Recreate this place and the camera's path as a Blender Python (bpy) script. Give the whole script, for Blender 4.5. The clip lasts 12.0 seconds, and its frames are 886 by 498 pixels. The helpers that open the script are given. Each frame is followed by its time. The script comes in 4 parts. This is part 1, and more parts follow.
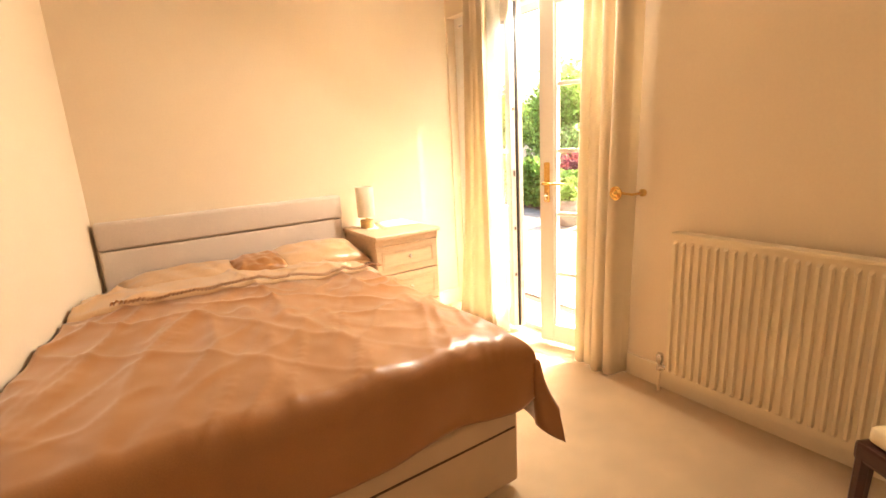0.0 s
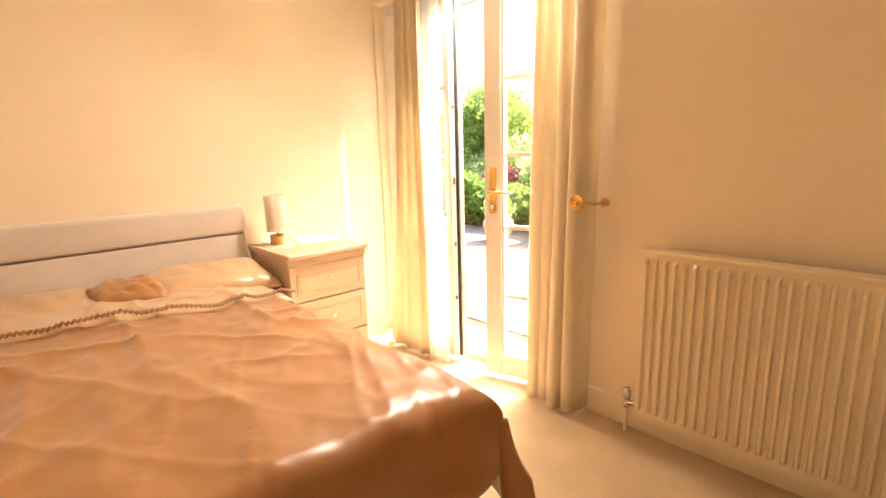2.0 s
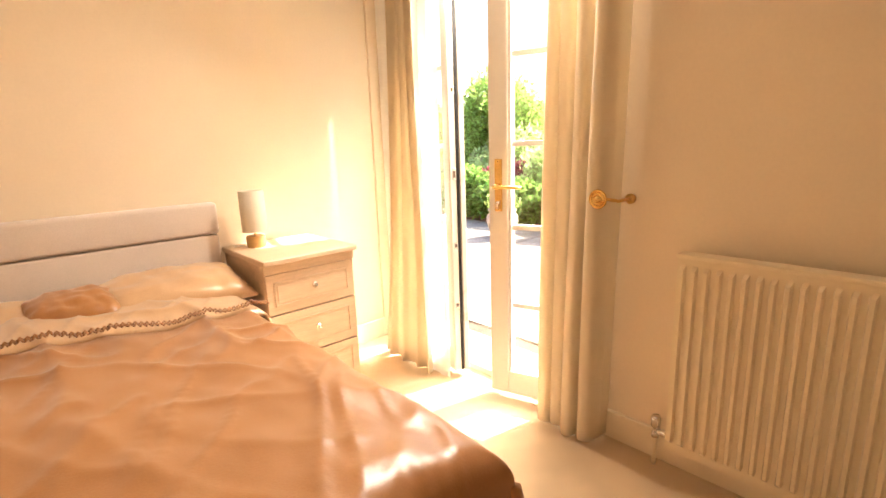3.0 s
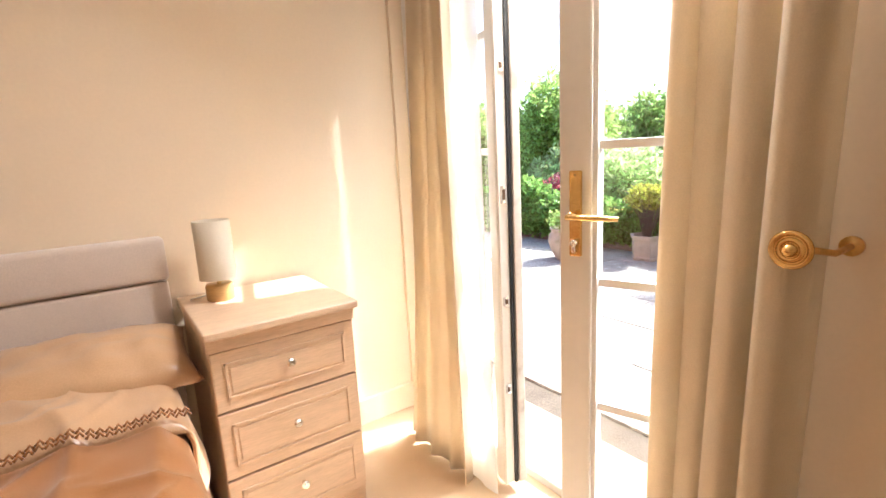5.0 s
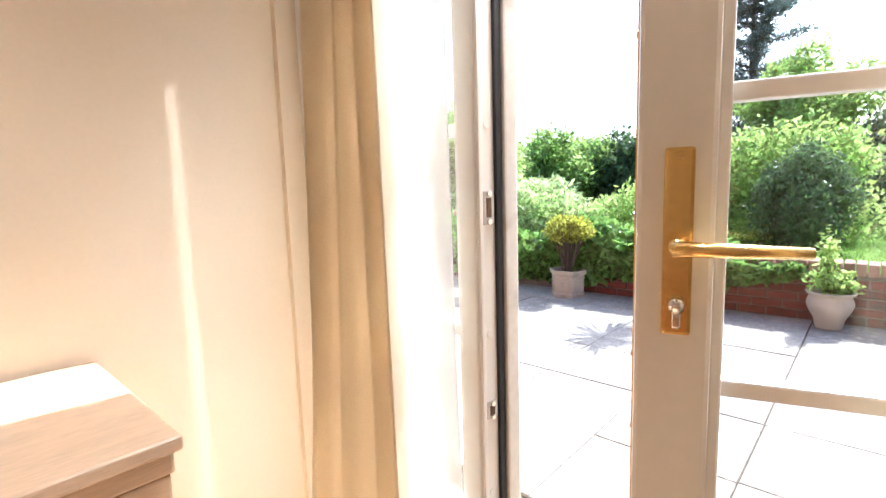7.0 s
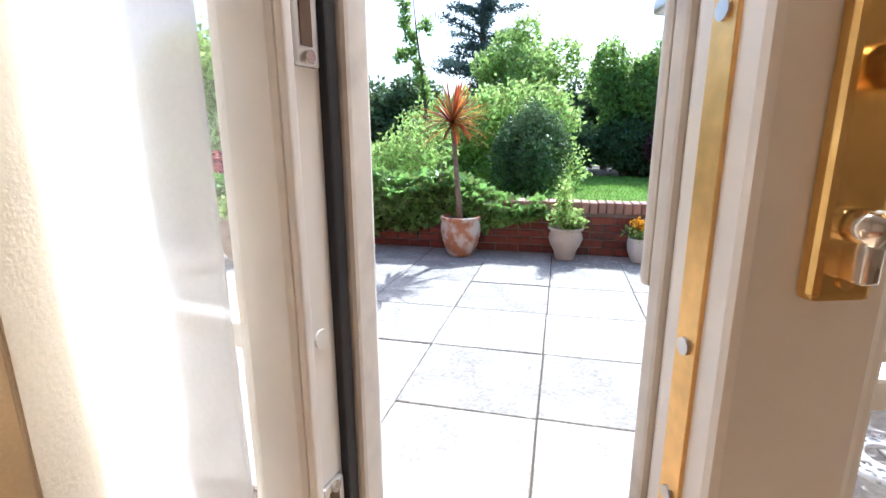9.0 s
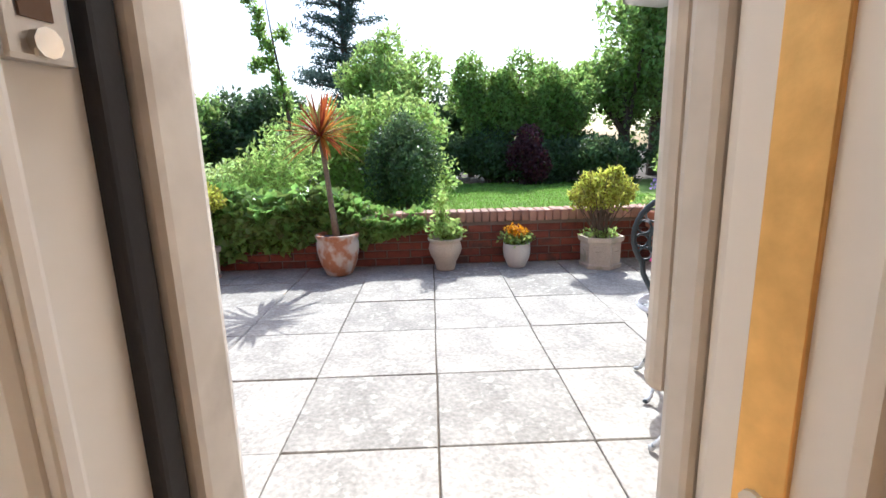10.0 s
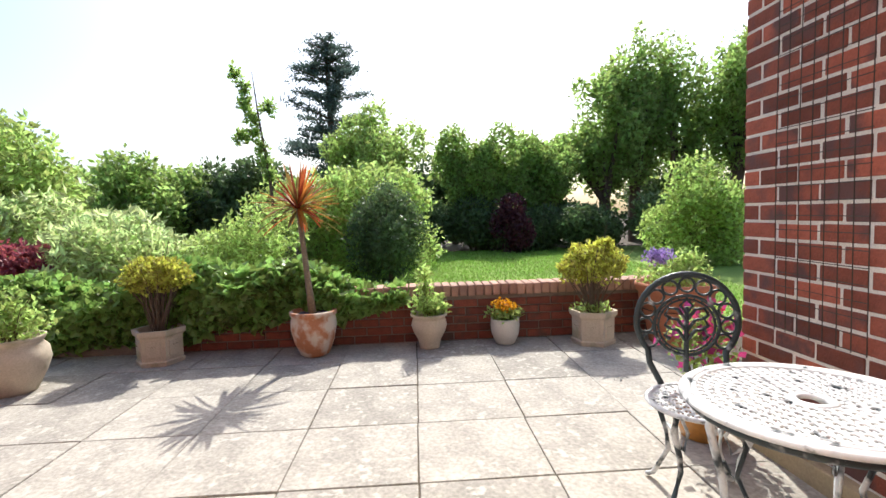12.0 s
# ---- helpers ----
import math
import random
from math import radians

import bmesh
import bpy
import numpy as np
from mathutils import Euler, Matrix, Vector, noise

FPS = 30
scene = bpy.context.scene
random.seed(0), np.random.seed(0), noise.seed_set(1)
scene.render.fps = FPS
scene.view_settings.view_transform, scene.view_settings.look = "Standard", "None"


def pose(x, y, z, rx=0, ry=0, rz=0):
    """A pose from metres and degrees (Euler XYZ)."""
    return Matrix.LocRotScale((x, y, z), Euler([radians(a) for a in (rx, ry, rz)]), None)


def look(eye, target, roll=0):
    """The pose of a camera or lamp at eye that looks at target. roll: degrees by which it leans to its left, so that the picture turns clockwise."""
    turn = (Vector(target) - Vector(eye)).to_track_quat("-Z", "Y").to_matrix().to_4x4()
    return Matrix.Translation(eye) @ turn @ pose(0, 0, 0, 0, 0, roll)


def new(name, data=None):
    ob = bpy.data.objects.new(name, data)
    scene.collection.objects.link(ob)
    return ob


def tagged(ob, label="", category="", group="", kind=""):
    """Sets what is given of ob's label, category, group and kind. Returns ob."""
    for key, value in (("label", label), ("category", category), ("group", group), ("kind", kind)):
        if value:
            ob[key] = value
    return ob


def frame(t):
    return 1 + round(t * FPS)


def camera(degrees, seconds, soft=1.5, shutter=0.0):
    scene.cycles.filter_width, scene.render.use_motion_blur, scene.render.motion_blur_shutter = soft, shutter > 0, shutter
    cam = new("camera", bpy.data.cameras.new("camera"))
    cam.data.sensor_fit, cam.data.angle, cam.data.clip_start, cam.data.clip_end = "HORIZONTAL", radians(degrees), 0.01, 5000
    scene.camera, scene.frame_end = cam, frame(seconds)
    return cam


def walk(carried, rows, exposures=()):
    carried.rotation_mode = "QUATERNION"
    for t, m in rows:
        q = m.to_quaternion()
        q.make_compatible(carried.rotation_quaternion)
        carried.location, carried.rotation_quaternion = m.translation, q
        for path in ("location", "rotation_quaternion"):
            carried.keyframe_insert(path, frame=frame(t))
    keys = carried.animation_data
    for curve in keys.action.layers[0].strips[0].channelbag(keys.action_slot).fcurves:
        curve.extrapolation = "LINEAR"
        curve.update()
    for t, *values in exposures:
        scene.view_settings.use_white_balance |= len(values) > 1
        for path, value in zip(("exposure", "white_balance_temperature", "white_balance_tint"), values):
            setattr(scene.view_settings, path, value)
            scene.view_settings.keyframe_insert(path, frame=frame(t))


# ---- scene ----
cam = camera(85.6, 12.0)
PATH = [
    (0, (-2.071, -2.943, 1.27), (-0.996, -1.32, 0.813), -3.2),
    (0.5, (-1.974, -2.885, 1.233), (-0.834, -1.3, 0.802), -3.2),
    (1, (-1.973, -2.783, 1.217), (-0.731, -1.269, 0.806), -2.4),
    (1.5, (-1.963, -2.66, 1.236), (-0.644, -1.219, 0.807), -1.9),
    (2, (-1.856, -2.575, 1.19), (-0.524, -1.139, 0.786), -1.7),
    (2.5, (-1.772, -2.469, 1.175), (-0.426, -1.047, 0.767), -1.5),
    (3, (-1.639, -2.374, 1.17), (-0.321, -0.932, 0.74), -2.0),
    (5, (-1.078, -1.836, 1.148), (0.059, -0.234, 0.775), -3.0),
    (5.5, (-0.929, -1.661, 1.09), (0.233, -0.059, 0.8), -2.7),
    (6, (-0.852, -1.515, 1.086), (0.405, 0.018, 0.817), -2.3),
    (6.5, (-0.775, -1.357, 1.081), (0.585, 0.09, 0.84), -2.1),
    (8.5, (-0.435, -0.947, 0.969), (1.375, -0.203, 0.558), -0.3),
    (9, (-0.359, -0.911, 0.958), (1.534, -0.45, 0.509), -0.2),
    (9.5, (-0.297, -0.89, 0.968), (1.642, -0.695, 0.52), -1.0),
    (10, (-0.227, -0.869, 0.974), (1.729, -0.912, 0.56), -1.6),
    (10.5, (-0.151, -0.865, 0.994), (1.808, -1.07, 0.645), -2.3),
    (11, (-0.084, -0.879, 1.01), (1.888, -1.109, 0.765), -2.6),
    (11.5, (-0.013, -0.901, 1.043), (1.971, -1.07, 0.856), -3.1),
    (12, (0.012, -0.888, 1.016), (2.003, -1.003, 0.871), -1.7),
]
walk(cam, [(t, look(e, g, r)) for t, e, g, r in PATH],
     exposures=[(0, 2.5, 7300, 10), (3.2, 2.3, 6700, 10), (5.0, 1.85, 5600, 9), (6.5, 1.55, 5500, 9), (8.3, 1.35, 5000, 8), (9.5, 0.85, 5300, 9), (12, 0.62, 6200, 10)])

# ---- world and sun ----
world = bpy.data.worlds.new("sky")
scene.world = world
world.use_nodes = True
wn = world.node_tree
sky = wn.nodes.new("ShaderNodeTexSky")
sky.sky_type = 'NISHITA'
sky.sun_disc = False
sky.sun_elevation, sky.sun_rotation = radians(46), radians(100.8)
sky.air_density, sky.dust_density = 1.0, 3.0
wn.links.new(sky.outputs[0], wn.nodes["Background"].inputs[0])
wn.nodes["Background"].inputs[1].default_value = 0.15
sun = new("sun", bpy.data.lights.new("sun", 'SUN'))
sun.data.energy, sun.data.angle, sun.data.color = 4.2, radians(0.6), (1.0, 0.95, 0.86)
sun.matrix_world = look((10, -2.2, 10.6), (0, 0, 0))


# unseen fill lamp added in the french window's opening, above the leaves, brightens the room
glow = new("room_fill_lamp", bpy.data.lights.new("room_fill_lamp", 'AREA'))
glow.data.shape, glow.data.size, glow.data.size_y = 'RECTANGLE', 0.6, 0.12
glow.data.energy, glow.data.color = 19, (1.0, 0.90, 0.80)
glow.matrix_world = look((0.06, -0.95, 2.03), (-1.0, -2.5, 0.5))


# ---- materials ----
def mat(name, color, rough=0.6, vary=0.15, scale=8.0, fine=60.0, bump=0.1, dist=0.01, metal=0.0, tint=None,
        tint_scale=3.0, tint_at=0.55, per=0.0, spec=0.5, trans=0.0, stretch=(1, 1, 1), sheen=0.0, thin=0.0, hue=0.0):
    m = bpy.data.materials.new(name)
    m.use_nodes = True
    nt = m.node_tree
    b = nt.nodes["Principled BSDF"]
    tc = nt.nodes.new("ShaderNodeTexCoord")
    mp = nt.nodes.new("ShaderNodeMapping")
    mp.inputs["Scale"].default_value = stretch
    nt.links.new(tc.outputs["Object"], mp.inputs[0])
    n1 = nt.nodes.new("ShaderNodeTexNoise")
    n1.inputs["Scale"].default_value, n1.inputs["Detail"].default_value = scale, 5
    n2 = nt.nodes.new("ShaderNodeTexNoise")
    n2.inputs["Scale"].default_value, n2.inputs["Detail"].default_value = fine, 4
    for n in (n1, n2):
        nt.links.new(mp.outputs[0], n.inputs["Vector"])
    add = nt.nodes.new("ShaderNodeMath")
    add.operation = 'ADD'
    nt.links.new(n1.outputs[0], add.inputs[0])
    nt.links.new(n2.outputs[0], add.inputs[1])
    ramp = nt.nodes.new("ShaderNodeMapRange")
    ramp.inputs[1].default_value, ramp.inputs[2].default_value = 0.6, 1.4
    ramp.inputs[3].default_value, ramp.inputs[4].default_value = 1 - vary, 1 + vary
    nt.links.new(add.outputs[0], ramp.inputs[0])
    hsv = nt.nodes.new("ShaderNodeHueSaturation")
    hsv.inputs["Color"].default_value = (*color, 1)
    val = ramp.outputs[0]
    if per:
        oi = nt.nodes.new("ShaderNodeObjectInfo")
        pr = nt.nodes.new("ShaderNodeMapRange")
        pr.inputs[3].default_value, pr.inputs[4].default_value = 1 - per, 1 + per
        nt.links.new(oi.outputs["Random"], pr.inputs[0])
        mu = nt.nodes.new("ShaderNodeMath")
        mu.operation = 'MULTIPLY'
        nt.links.new(val, mu.inputs[0])
        nt.links.new(pr.outputs[0], mu.inputs[1])
        val = mu.outputs[0]
    if hue:
        ge = nt.nodes.new("ShaderNodeNewGeometry")
        hr = nt.nodes.new("ShaderNodeMapRange")
        hr.inputs[3].default_value, hr.inputs[4].default_value = 0.5 - hue, 0.5 + hue
        nt.links.new(ge.outputs["Random Per Island"], hr.inputs[0])
        nt.links.new(hr.outputs[0], hsv.inputs["Hue"])
        vr = nt.nodes.new("ShaderNodeMapRange")
        vr.inputs[3].default_value, vr.inputs[4].default_value = 0.55, 1.45
        nt.links.new(ge.outputs["Random Per Island"], vr.inputs[0])
        mv = nt.nodes.new("ShaderNodeMath")
        mv.operation = 'MULTIPLY'
        nt.links.new(val, mv.inputs[0])
        nt.links.new(vr.outputs[0], mv.inputs[1])
        val = mv.outputs[0]
    nt.links.new(val, hsv.inputs["Value"])
    out = hsv.outputs[0]
    if tint:
        n3 = nt.nodes.new("ShaderNodeTexNoise")
        n3.inputs["Scale"].default_value, n3.inputs["Detail"].default_value = tint_scale, 8
        nt.links.new(tc.outputs["Object"], n3.inputs["Vector"])
        if per:
            oi2 = nt.nodes.new("ShaderNodeObjectInfo")
            n3.noise_dimensions = '4D'
            ws = nt.nodes.new("ShaderNodeMath")
            ws.operation = 'MULTIPLY'
            ws.inputs[1].default_value = 40
            nt.links.new(oi2.outputs["Random"], ws.inputs[0])
            nt.links.new(ws.outputs[0], n3.inputs["W"])
        cr = nt.nodes.new("ShaderNodeMapRange")
        cr.inputs[1].default_value, cr.inputs[2].default_value = tint_at, tint_at + 0.12
        nt.links.new(n3.outputs[0], cr.inputs[0])
        mx = nt.nodes.new("ShaderNodeMixRGB")
        mx.inputs[2].default_value = (*tint, 1)
        nt.links.new(cr.outputs[0], mx.inputs[0])
        nt.links.new(out, mx.inputs[1])
        out = mx.outputs[0]
    nt.links.new(out, b.inputs["Base Color"])
    b.inputs["Roughness"].default_value, b.inputs["Metallic"].default_value = rough, metal
    b.inputs["Specular IOR Level"].default_value = spec
    b.inputs["Sheen Weight"].default_value = sheen
    if trans:
        b.inputs["Transmission Weight"].default_value = trans
    if bump:
        bp = nt.nodes.new("ShaderNodeBump")
        bp.inputs["Strength"].default_value, bp.inputs["Distance"].default_value = bump, dist
        nt.links.new(add.outputs[0], bp.inputs["Height"])
        nt.links.new(bp.outputs[0], b.inputs["Normal"])
    if thin:
        tr = nt.nodes.new("ShaderNodeBsdfTranslucent")
        nt.links.new(out, tr.inputs[0])
        mix = nt.nodes.new("ShaderNodeMixShader")
        mix.inputs[0].default_value = thin
        nt.links.new(b.outputs[0], mix.inputs[1])
        nt.links.new(tr.outputs[0], mix.inputs[2])
        nt.links.new(mix.outputs[0], nt.nodes["Material Output"].inputs[0])
    return m


M_WALL = mat("cream_wall_paint", (0.78, 0.64, 0.470), 0.75, 0.03, 2, 90, 0.06, 0.004)
M_CEIL = mat("ceiling_paint", (0.80, 0.75, 0.66), 0.8, 0.03, 2, 80, 0.05)
M_TRIM = mat("cream_gloss_paint", (0.78, 0.67, 0.50), 0.35, 0.03, 3, 60, 0.03)
M_CARPET = mat("beige_carpet", (0.58, 0.41, 0.24), 0.95, 0.22, 5, 420, 0.5, 0.01, sheen=0.3)
M_RAD = mat("radiator_enamel", (0.78, 0.66, 0.47), 0.3, 0.02, 3, 50, 0.02)
M_CHROME = mat("chrome", (0.75, 0.73, 0.70), 0.15, 0.08, 20, 80, 0.02, metal=1.0)
M_SATIN = mat("gold_satin", (0.320, 0.130, 0.032), 0.36, 0.10, 4, 260, 0.12, 0.003, sheen=0.25, spec=0.6)
M_SATIN2 = mat("pale_gold_satin", (0.48, 0.29, 0.15), 0.27, 0.10, 5, 260, 0.12, 0.003, sheen=0.25, spec=0.6)
M_DIVAN = mat("divan_fabric", (0.62, 0.45, 0.30), 0.85, 0.10, 6, 300, 0.25, 0.004)
M_HEAD = mat("headboard_suede", (0.60, 0.50, 0.42), 0.8, 0.08, 5, 250, 0.15, 0.004, sheen=0.4)
M_OAK = mat("pale_oak_laminate", (0.58, 0.42, 0.28), 0.42, 0.16, 6, 40, 0.06, 0.003, stretch=(1, 6, 9))
# dark colour that stands in for the shade inside narrow gaps
M_DARKGAP = mat("gap_shade_colour", (0.12, 0.07, 0.04), 0.8, 0.1)
M_SHADE = mat("lampshade_fabric", (0.80, 0.72, 0.58), 0.8, 0.06, 8, 300, 0.2, 0.003, thin=0.35)
M_LWOOD = mat("honey_wood", (0.55, 0.33, 0.12), 0.4, 0.15, 8, 60, 0.05, stretch=(1, 1, 8))
M_CURT = mat("cream_curtain_cloth", (0.80, 0.69, 0.52), 0.85, 0.08, 5, 320, 0.2, 0.003, thin=0.28, sheen=0.2)
M_UPVC = mat("white_upvc", (0.80, 0.77, 0.72), 0.32, 0.03, 4, 40, 0.02, 0.003)
# browner than M_UPVC: holds the outer lip's shade as well as mottled wear
M_UPVC_WORN_SHADE = mat("weathered_shaded_upvc", (0.62, 0.58, 0.52), 0.5, 0.10, 6, 60, 0.05, 0.003, tint=(0.40, 0.36, 0.31), tint_scale=9)
M_GASKET = mat("black_rubber", (0.012, 0.012, 0.014), 0.6, 0.2)
M_BRASS = mat("polished_brass", (0.78, 0.52, 0.18), 0.22, 0.12, 20, 90, 0.03, metal=1.0)
M_BRASS2 = mat("worn_brass", (0.72, 0.46, 0.17), 0.4, 0.2, 12, 90, 0.05, metal=1.0)
M_STEEL = mat("zinc_steel", (0.55, 0.54, 0.52), 0.35, 0.15, 15, 90, 0.05, metal=1.0)
M_GLASS = mat("window_glass", (1, 1, 1), 0.0, 0.0, bump=0, trans=1.0)
M_MAHOG = mat("dark_mahogany", (0.045, 0.014, 0.008), 0.3, 0.3, 6, 40, 0.05, stretch=(1, 1, 6))
M_SEAT = mat("cream_seat_cloth", (0.72, 0.58, 0.36), 0.85, 0.08, 5, 250, 0.2)
M_BRICK = mat("red_brick", (0.29, 0.078, 0.045), 0.85, 0.30, 14, 130, 0.5, 0.006, tint=(0.13, 0.06, 0.052), tint_scale=6,
              tint_at=0.50, per=0.5)
M_BRICK_LOW = mat("dark_red_brick", (0.20, 0.055, 0.032), 0.9, 0.3, 14, 120, 0.5, 0.006, tint=(0.10, 0.05, 0.035), tint_scale=6, per=0.3)
M_COPING = mat("coping_brick", (0.42, 0.24, 0.17), 0.85, 0.2, 12, 110, 0.4, 0.005, per=0.2)
M_MORTAR = mat("lime_mortar", (0.74, 0.69, 0.61), 0.95, 0.2, 10, 160, 0.5, 0.006)
M_SLAB = mat("concrete_slab", (0.355, 0.325, 0.275), 0.9, 0.42, 3.5, 48, 0.6, 0.005, tint=(0.52, 0.485, 0.415), tint_scale=22, tint_at=0.55, per=0.14)
M_SPOT = mat("lichen_spot", (0.62, 0.56, 0.46), 0.95, 0.15, 20, 90, 0.1)
M_JOINT = mat("joint_dirt", (0.13, 0.10, 0.07), 0.95, 0.35, 8, 90, 0.5)
M_RENDER = mat("yellowed_cement", (0.42, 0.33, 0.20), 0.9, 0.2, 5, 80, 0.3)
M_EARTH = mat("garden_earth", (0.07, 0.05, 0.03), 0.95, 0.35, 2, 40, 0.6, 0.02)
M_LAWN = mat("lawn_ground", (0.20, 0.30, 0.05), 0.95, 0.3, 1.2, 70, 0.6, 0.02)
M_GRASS = mat("grass_blades", (0.26, 0.42, 0.07), 0.7, 0.2, 2, 30, 0, thin=0.35, hue=0.02)
M_TERRA = mat("worn_terracotta", (0.46, 0.19, 0.09), 0.85, 0.2, 7, 90, 0.25, 0.005, tint=(0.60, 0.50, 0.40), tint_scale=7, tint_at=0.43)
M_TERRA2 = mat("orange_terracotta", (0.42, 0.15, 0.075), 0.8, 0.15, 6, 80, 0.2, 0.004)
M_STONEPOT = mat("sandy_stoneware", (0.52, 0.43, 0.32), 0.85, 0.2, 7, 90, 0.25, 0.005, tint=(0.36, 0.31, 0.20), tint_scale=5)
M_WHITEPOT = mat("pale_grey_pot", (0.60, 0.55, 0.48), 0.7, 0.12, 6, 80, 0.1)
M_IRON_W = mat("chipped_white_iron", (0.72, 0.72, 0.71), 0.5, 0.12, 12, 90, 0.3, 0.003, tint=(0.035, 0.05, 0.055), tint_scale=22, tint_at=0.56)
M_IRON_MIX = mat("flaking_white_iron", (0.66, 0.67, 0.66), 0.5, 0.15, 12, 90, 0.3, 0.003, tint=(0.03, 0.045, 0.05), tint_scale=15, tint_at=0.46)
M_IRON_D = mat("dark_green_iron", (0.028, 0.042, 0.045), 0.45, 0.25, 12, 90, 0.3, 0.003, tint=(0.45, 0.47, 0.48), tint_scale=16, tint_at=0.62)
M_WIRE = mat("rusty_wire", (0.07, 0.05, 0.035), 0.6, 0.3, metal=0.4)
M_BARK = mat("brown_bark", (0.12, 0.085, 0.055), 0.9, 0.3, 8, 60, 0.6, 0.01, stretch=(1, 1, 0.3))
M_TRUNK = mat("fibrous_palm_trunk", (0.24, 0.185, 0.12), 0.9, 0.3, 20, 90, 0.7, 0.01, stretch=(1, 1, 3))


def leafmat(name, color, thin=0.3, rough=0.45, hue=0.02):
    return mat(name, color, rough, 0.15, 3, 30, 0, thin=thin, hue=hue)


L_MID = leafmat("leaf_mid_green", (0.33, 0.45, 0.13), 0.72)
L_LIGHT = leafmat("leaf_light_green", (0.40, 0.52, 0.15), 0.68)
L_PALE = leafmat("leaf_pale_willow", (0.56, 0.66, 0.30), 0.68)
L_DARK = leafmat("leaf_dark_green", (0.12, 0.18, 0.07), 0.5)
L_CONIF = leafmat("needle_blue_green", (0.10, 0.15, 0.12), 0.45)
L_IVY = leafmat("ivy_green", (0.26, 0.40, 0.10), 0.5, 0.2)
L_PURPLE = leafmat("leaf_purple", (0.085, 0.018, 0.028), 0.3)
L_RED = leafmat("leaf_crimson", (0.36, 0.09, 0.11), 0.5)
L_YEL = leafmat("leaf_yellow_green", (0.55, 0.55, 0.09), 0.55)
L_CORD = leafmat("cordyline_orange", (0.45, 0.13, 0.035), 0.4, 0.4, 0.035)
P_YEL = leafmat("petal_yellow", (0.80, 0.40, 0.01), 0.3, 0.6, 0.02)
P_PINK = leafmat("petal_pink", (0.62, 0.07, 0.26), 0.3, 0.6, 0.03)
P_LILAC = leafmat("petal_lilac", (0.42, 0.30, 0.62), 0.3, 0.6, 0.02)


# ---- building helpers ----
def link_mesh(name, bm, material, smooth=False):
    me = bpy.data.meshes.new(name)
    bmesh.ops.recalc_face_normals(bm, faces=bm.faces)
    bm.to_mesh(me)
    bm.free()
    me.materials.append(material)
    if smooth:
        me.shade_smooth()
    return me


def part(name, bm, material, parent, label="", smooth=False):
    ob = new(name, link_mesh(name, bm, material, smooth))
    ob.parent = parent
    if label:
        tagged(ob, label)
    return ob


def single(name, bm, material, label="", category="", kind="", smooth=False, group=""):
    return tagged(new(name, link_mesh(name, bm, material, smooth)), label, category, group, kind)


def empty(name, m, label, category, group=""):
    ob = new(name)
    ob.matrix_world = m
    return tagged(ob, label, category, group)


def box(x0, x1, y0, y1, z0, z1, bevel=0.0, seg=2, bm=None):
    own = bmesh.new()
    bmesh.ops.create_cube(own, size=1)
    for v in own.verts:
        v.co = Vector((x0 + (v.co.x + 0.5) * (x1 - x0), y0 + (v.co.y + 0.5) * (y1 - y0), z0 + (v.co.z + 0.5) * (z1 - z0)))
    if bevel:
        bmesh.ops.bevel(own, geom=own.edges[:], offset=bevel, segments=seg, affect='EDGES', profile=0.6)
    return join(bm, own)


def join(bm, own):
    if bm is None:
        return own
    me = bpy.data.meshes.new("tmp")
    own.to_mesh(me)
    own.free()
    bm.from_mesh(me)
    bpy.data.meshes.remove(me)
    return bm


def lathe(profile, seg=32, bm=None, at=(0, 0, 0), sides=None):
    bm = bm or bmesh.new()
    rings = []
    n = sides or seg
    for r, z in profile:
        rings.append([bm.verts.new((at[0] + r * math.cos(2 * math.pi * i / n), at[1] + r * math.sin(2 * math.pi * i / n), at[2] + z)) for i in range(n)])
    for a, b in zip(rings, rings[1:]):
        for i in range(n):
            bm.faces.new((a[i], a[(i + 1) % n], b[(i + 1) % n], b[i]))
    for ring in (rings[0], rings[-1]):
        if len(ring) > 2:
            bm.faces.new(ring)
    return bm


def tube(points, radius, seg=8, bm=None, closed=False, flat=1.0):
    bm = bm or bmesh.new()
    pts = [Vector(p) for p in points]
    n = len(pts)
    rings = []
    up = Vector((0.13, 0.21, 0.97)).normalized()
    for i, p in enumerate(pts):
        a = pts[(i - 1) % n] if closed or i else p
        b = pts[(i + 1) % n] if closed or i < n - 1 else p
        d = (b - a).normalized()
        s = d.cross(up)
        if s.length < 0.05:
            s = d.cross(Vector((1, 0, 0)))
        s.normalize()
        u = s.cross(d)
        r = radius[i] if isinstance(radius, (list, tuple)) else radius
        rings.append([bm.verts.new(p + r * (math.cos(2 * math.pi * k / seg) * s + flat * math.sin(2 * math.pi * k / seg) * u)) for k in range(seg)])
    for i in range(n if closed else n - 1):
        a, b = rings[i], rings[(i + 1) % n]
        for k in range(seg):
            bm.faces.new((a[k], a[(k + 1) % seg], b[(k + 1) % seg], b[k]))
    if not closed:
        bm.faces.new(rings[0])
        bm.faces.new(rings[-1])
    return bm


def circle(r, n=24, c=(0, 0, 0), axis='z', a0=0.0, a1=2 * math.pi, full=True):
    out = []
    for i in range(n):
        a = a0 + (a1 - a0) * i / (n if full else n - 1)
        u, v = r * math.cos(a), r * math.sin(a)
        out.append((c[0] + u, c[1] + v, c[2]) if axis == 'z' else (c[0] + u, c[1], c[2] + v) if axis == 'y' else (c[0], c[1] + u, c[2] + v))
    return out


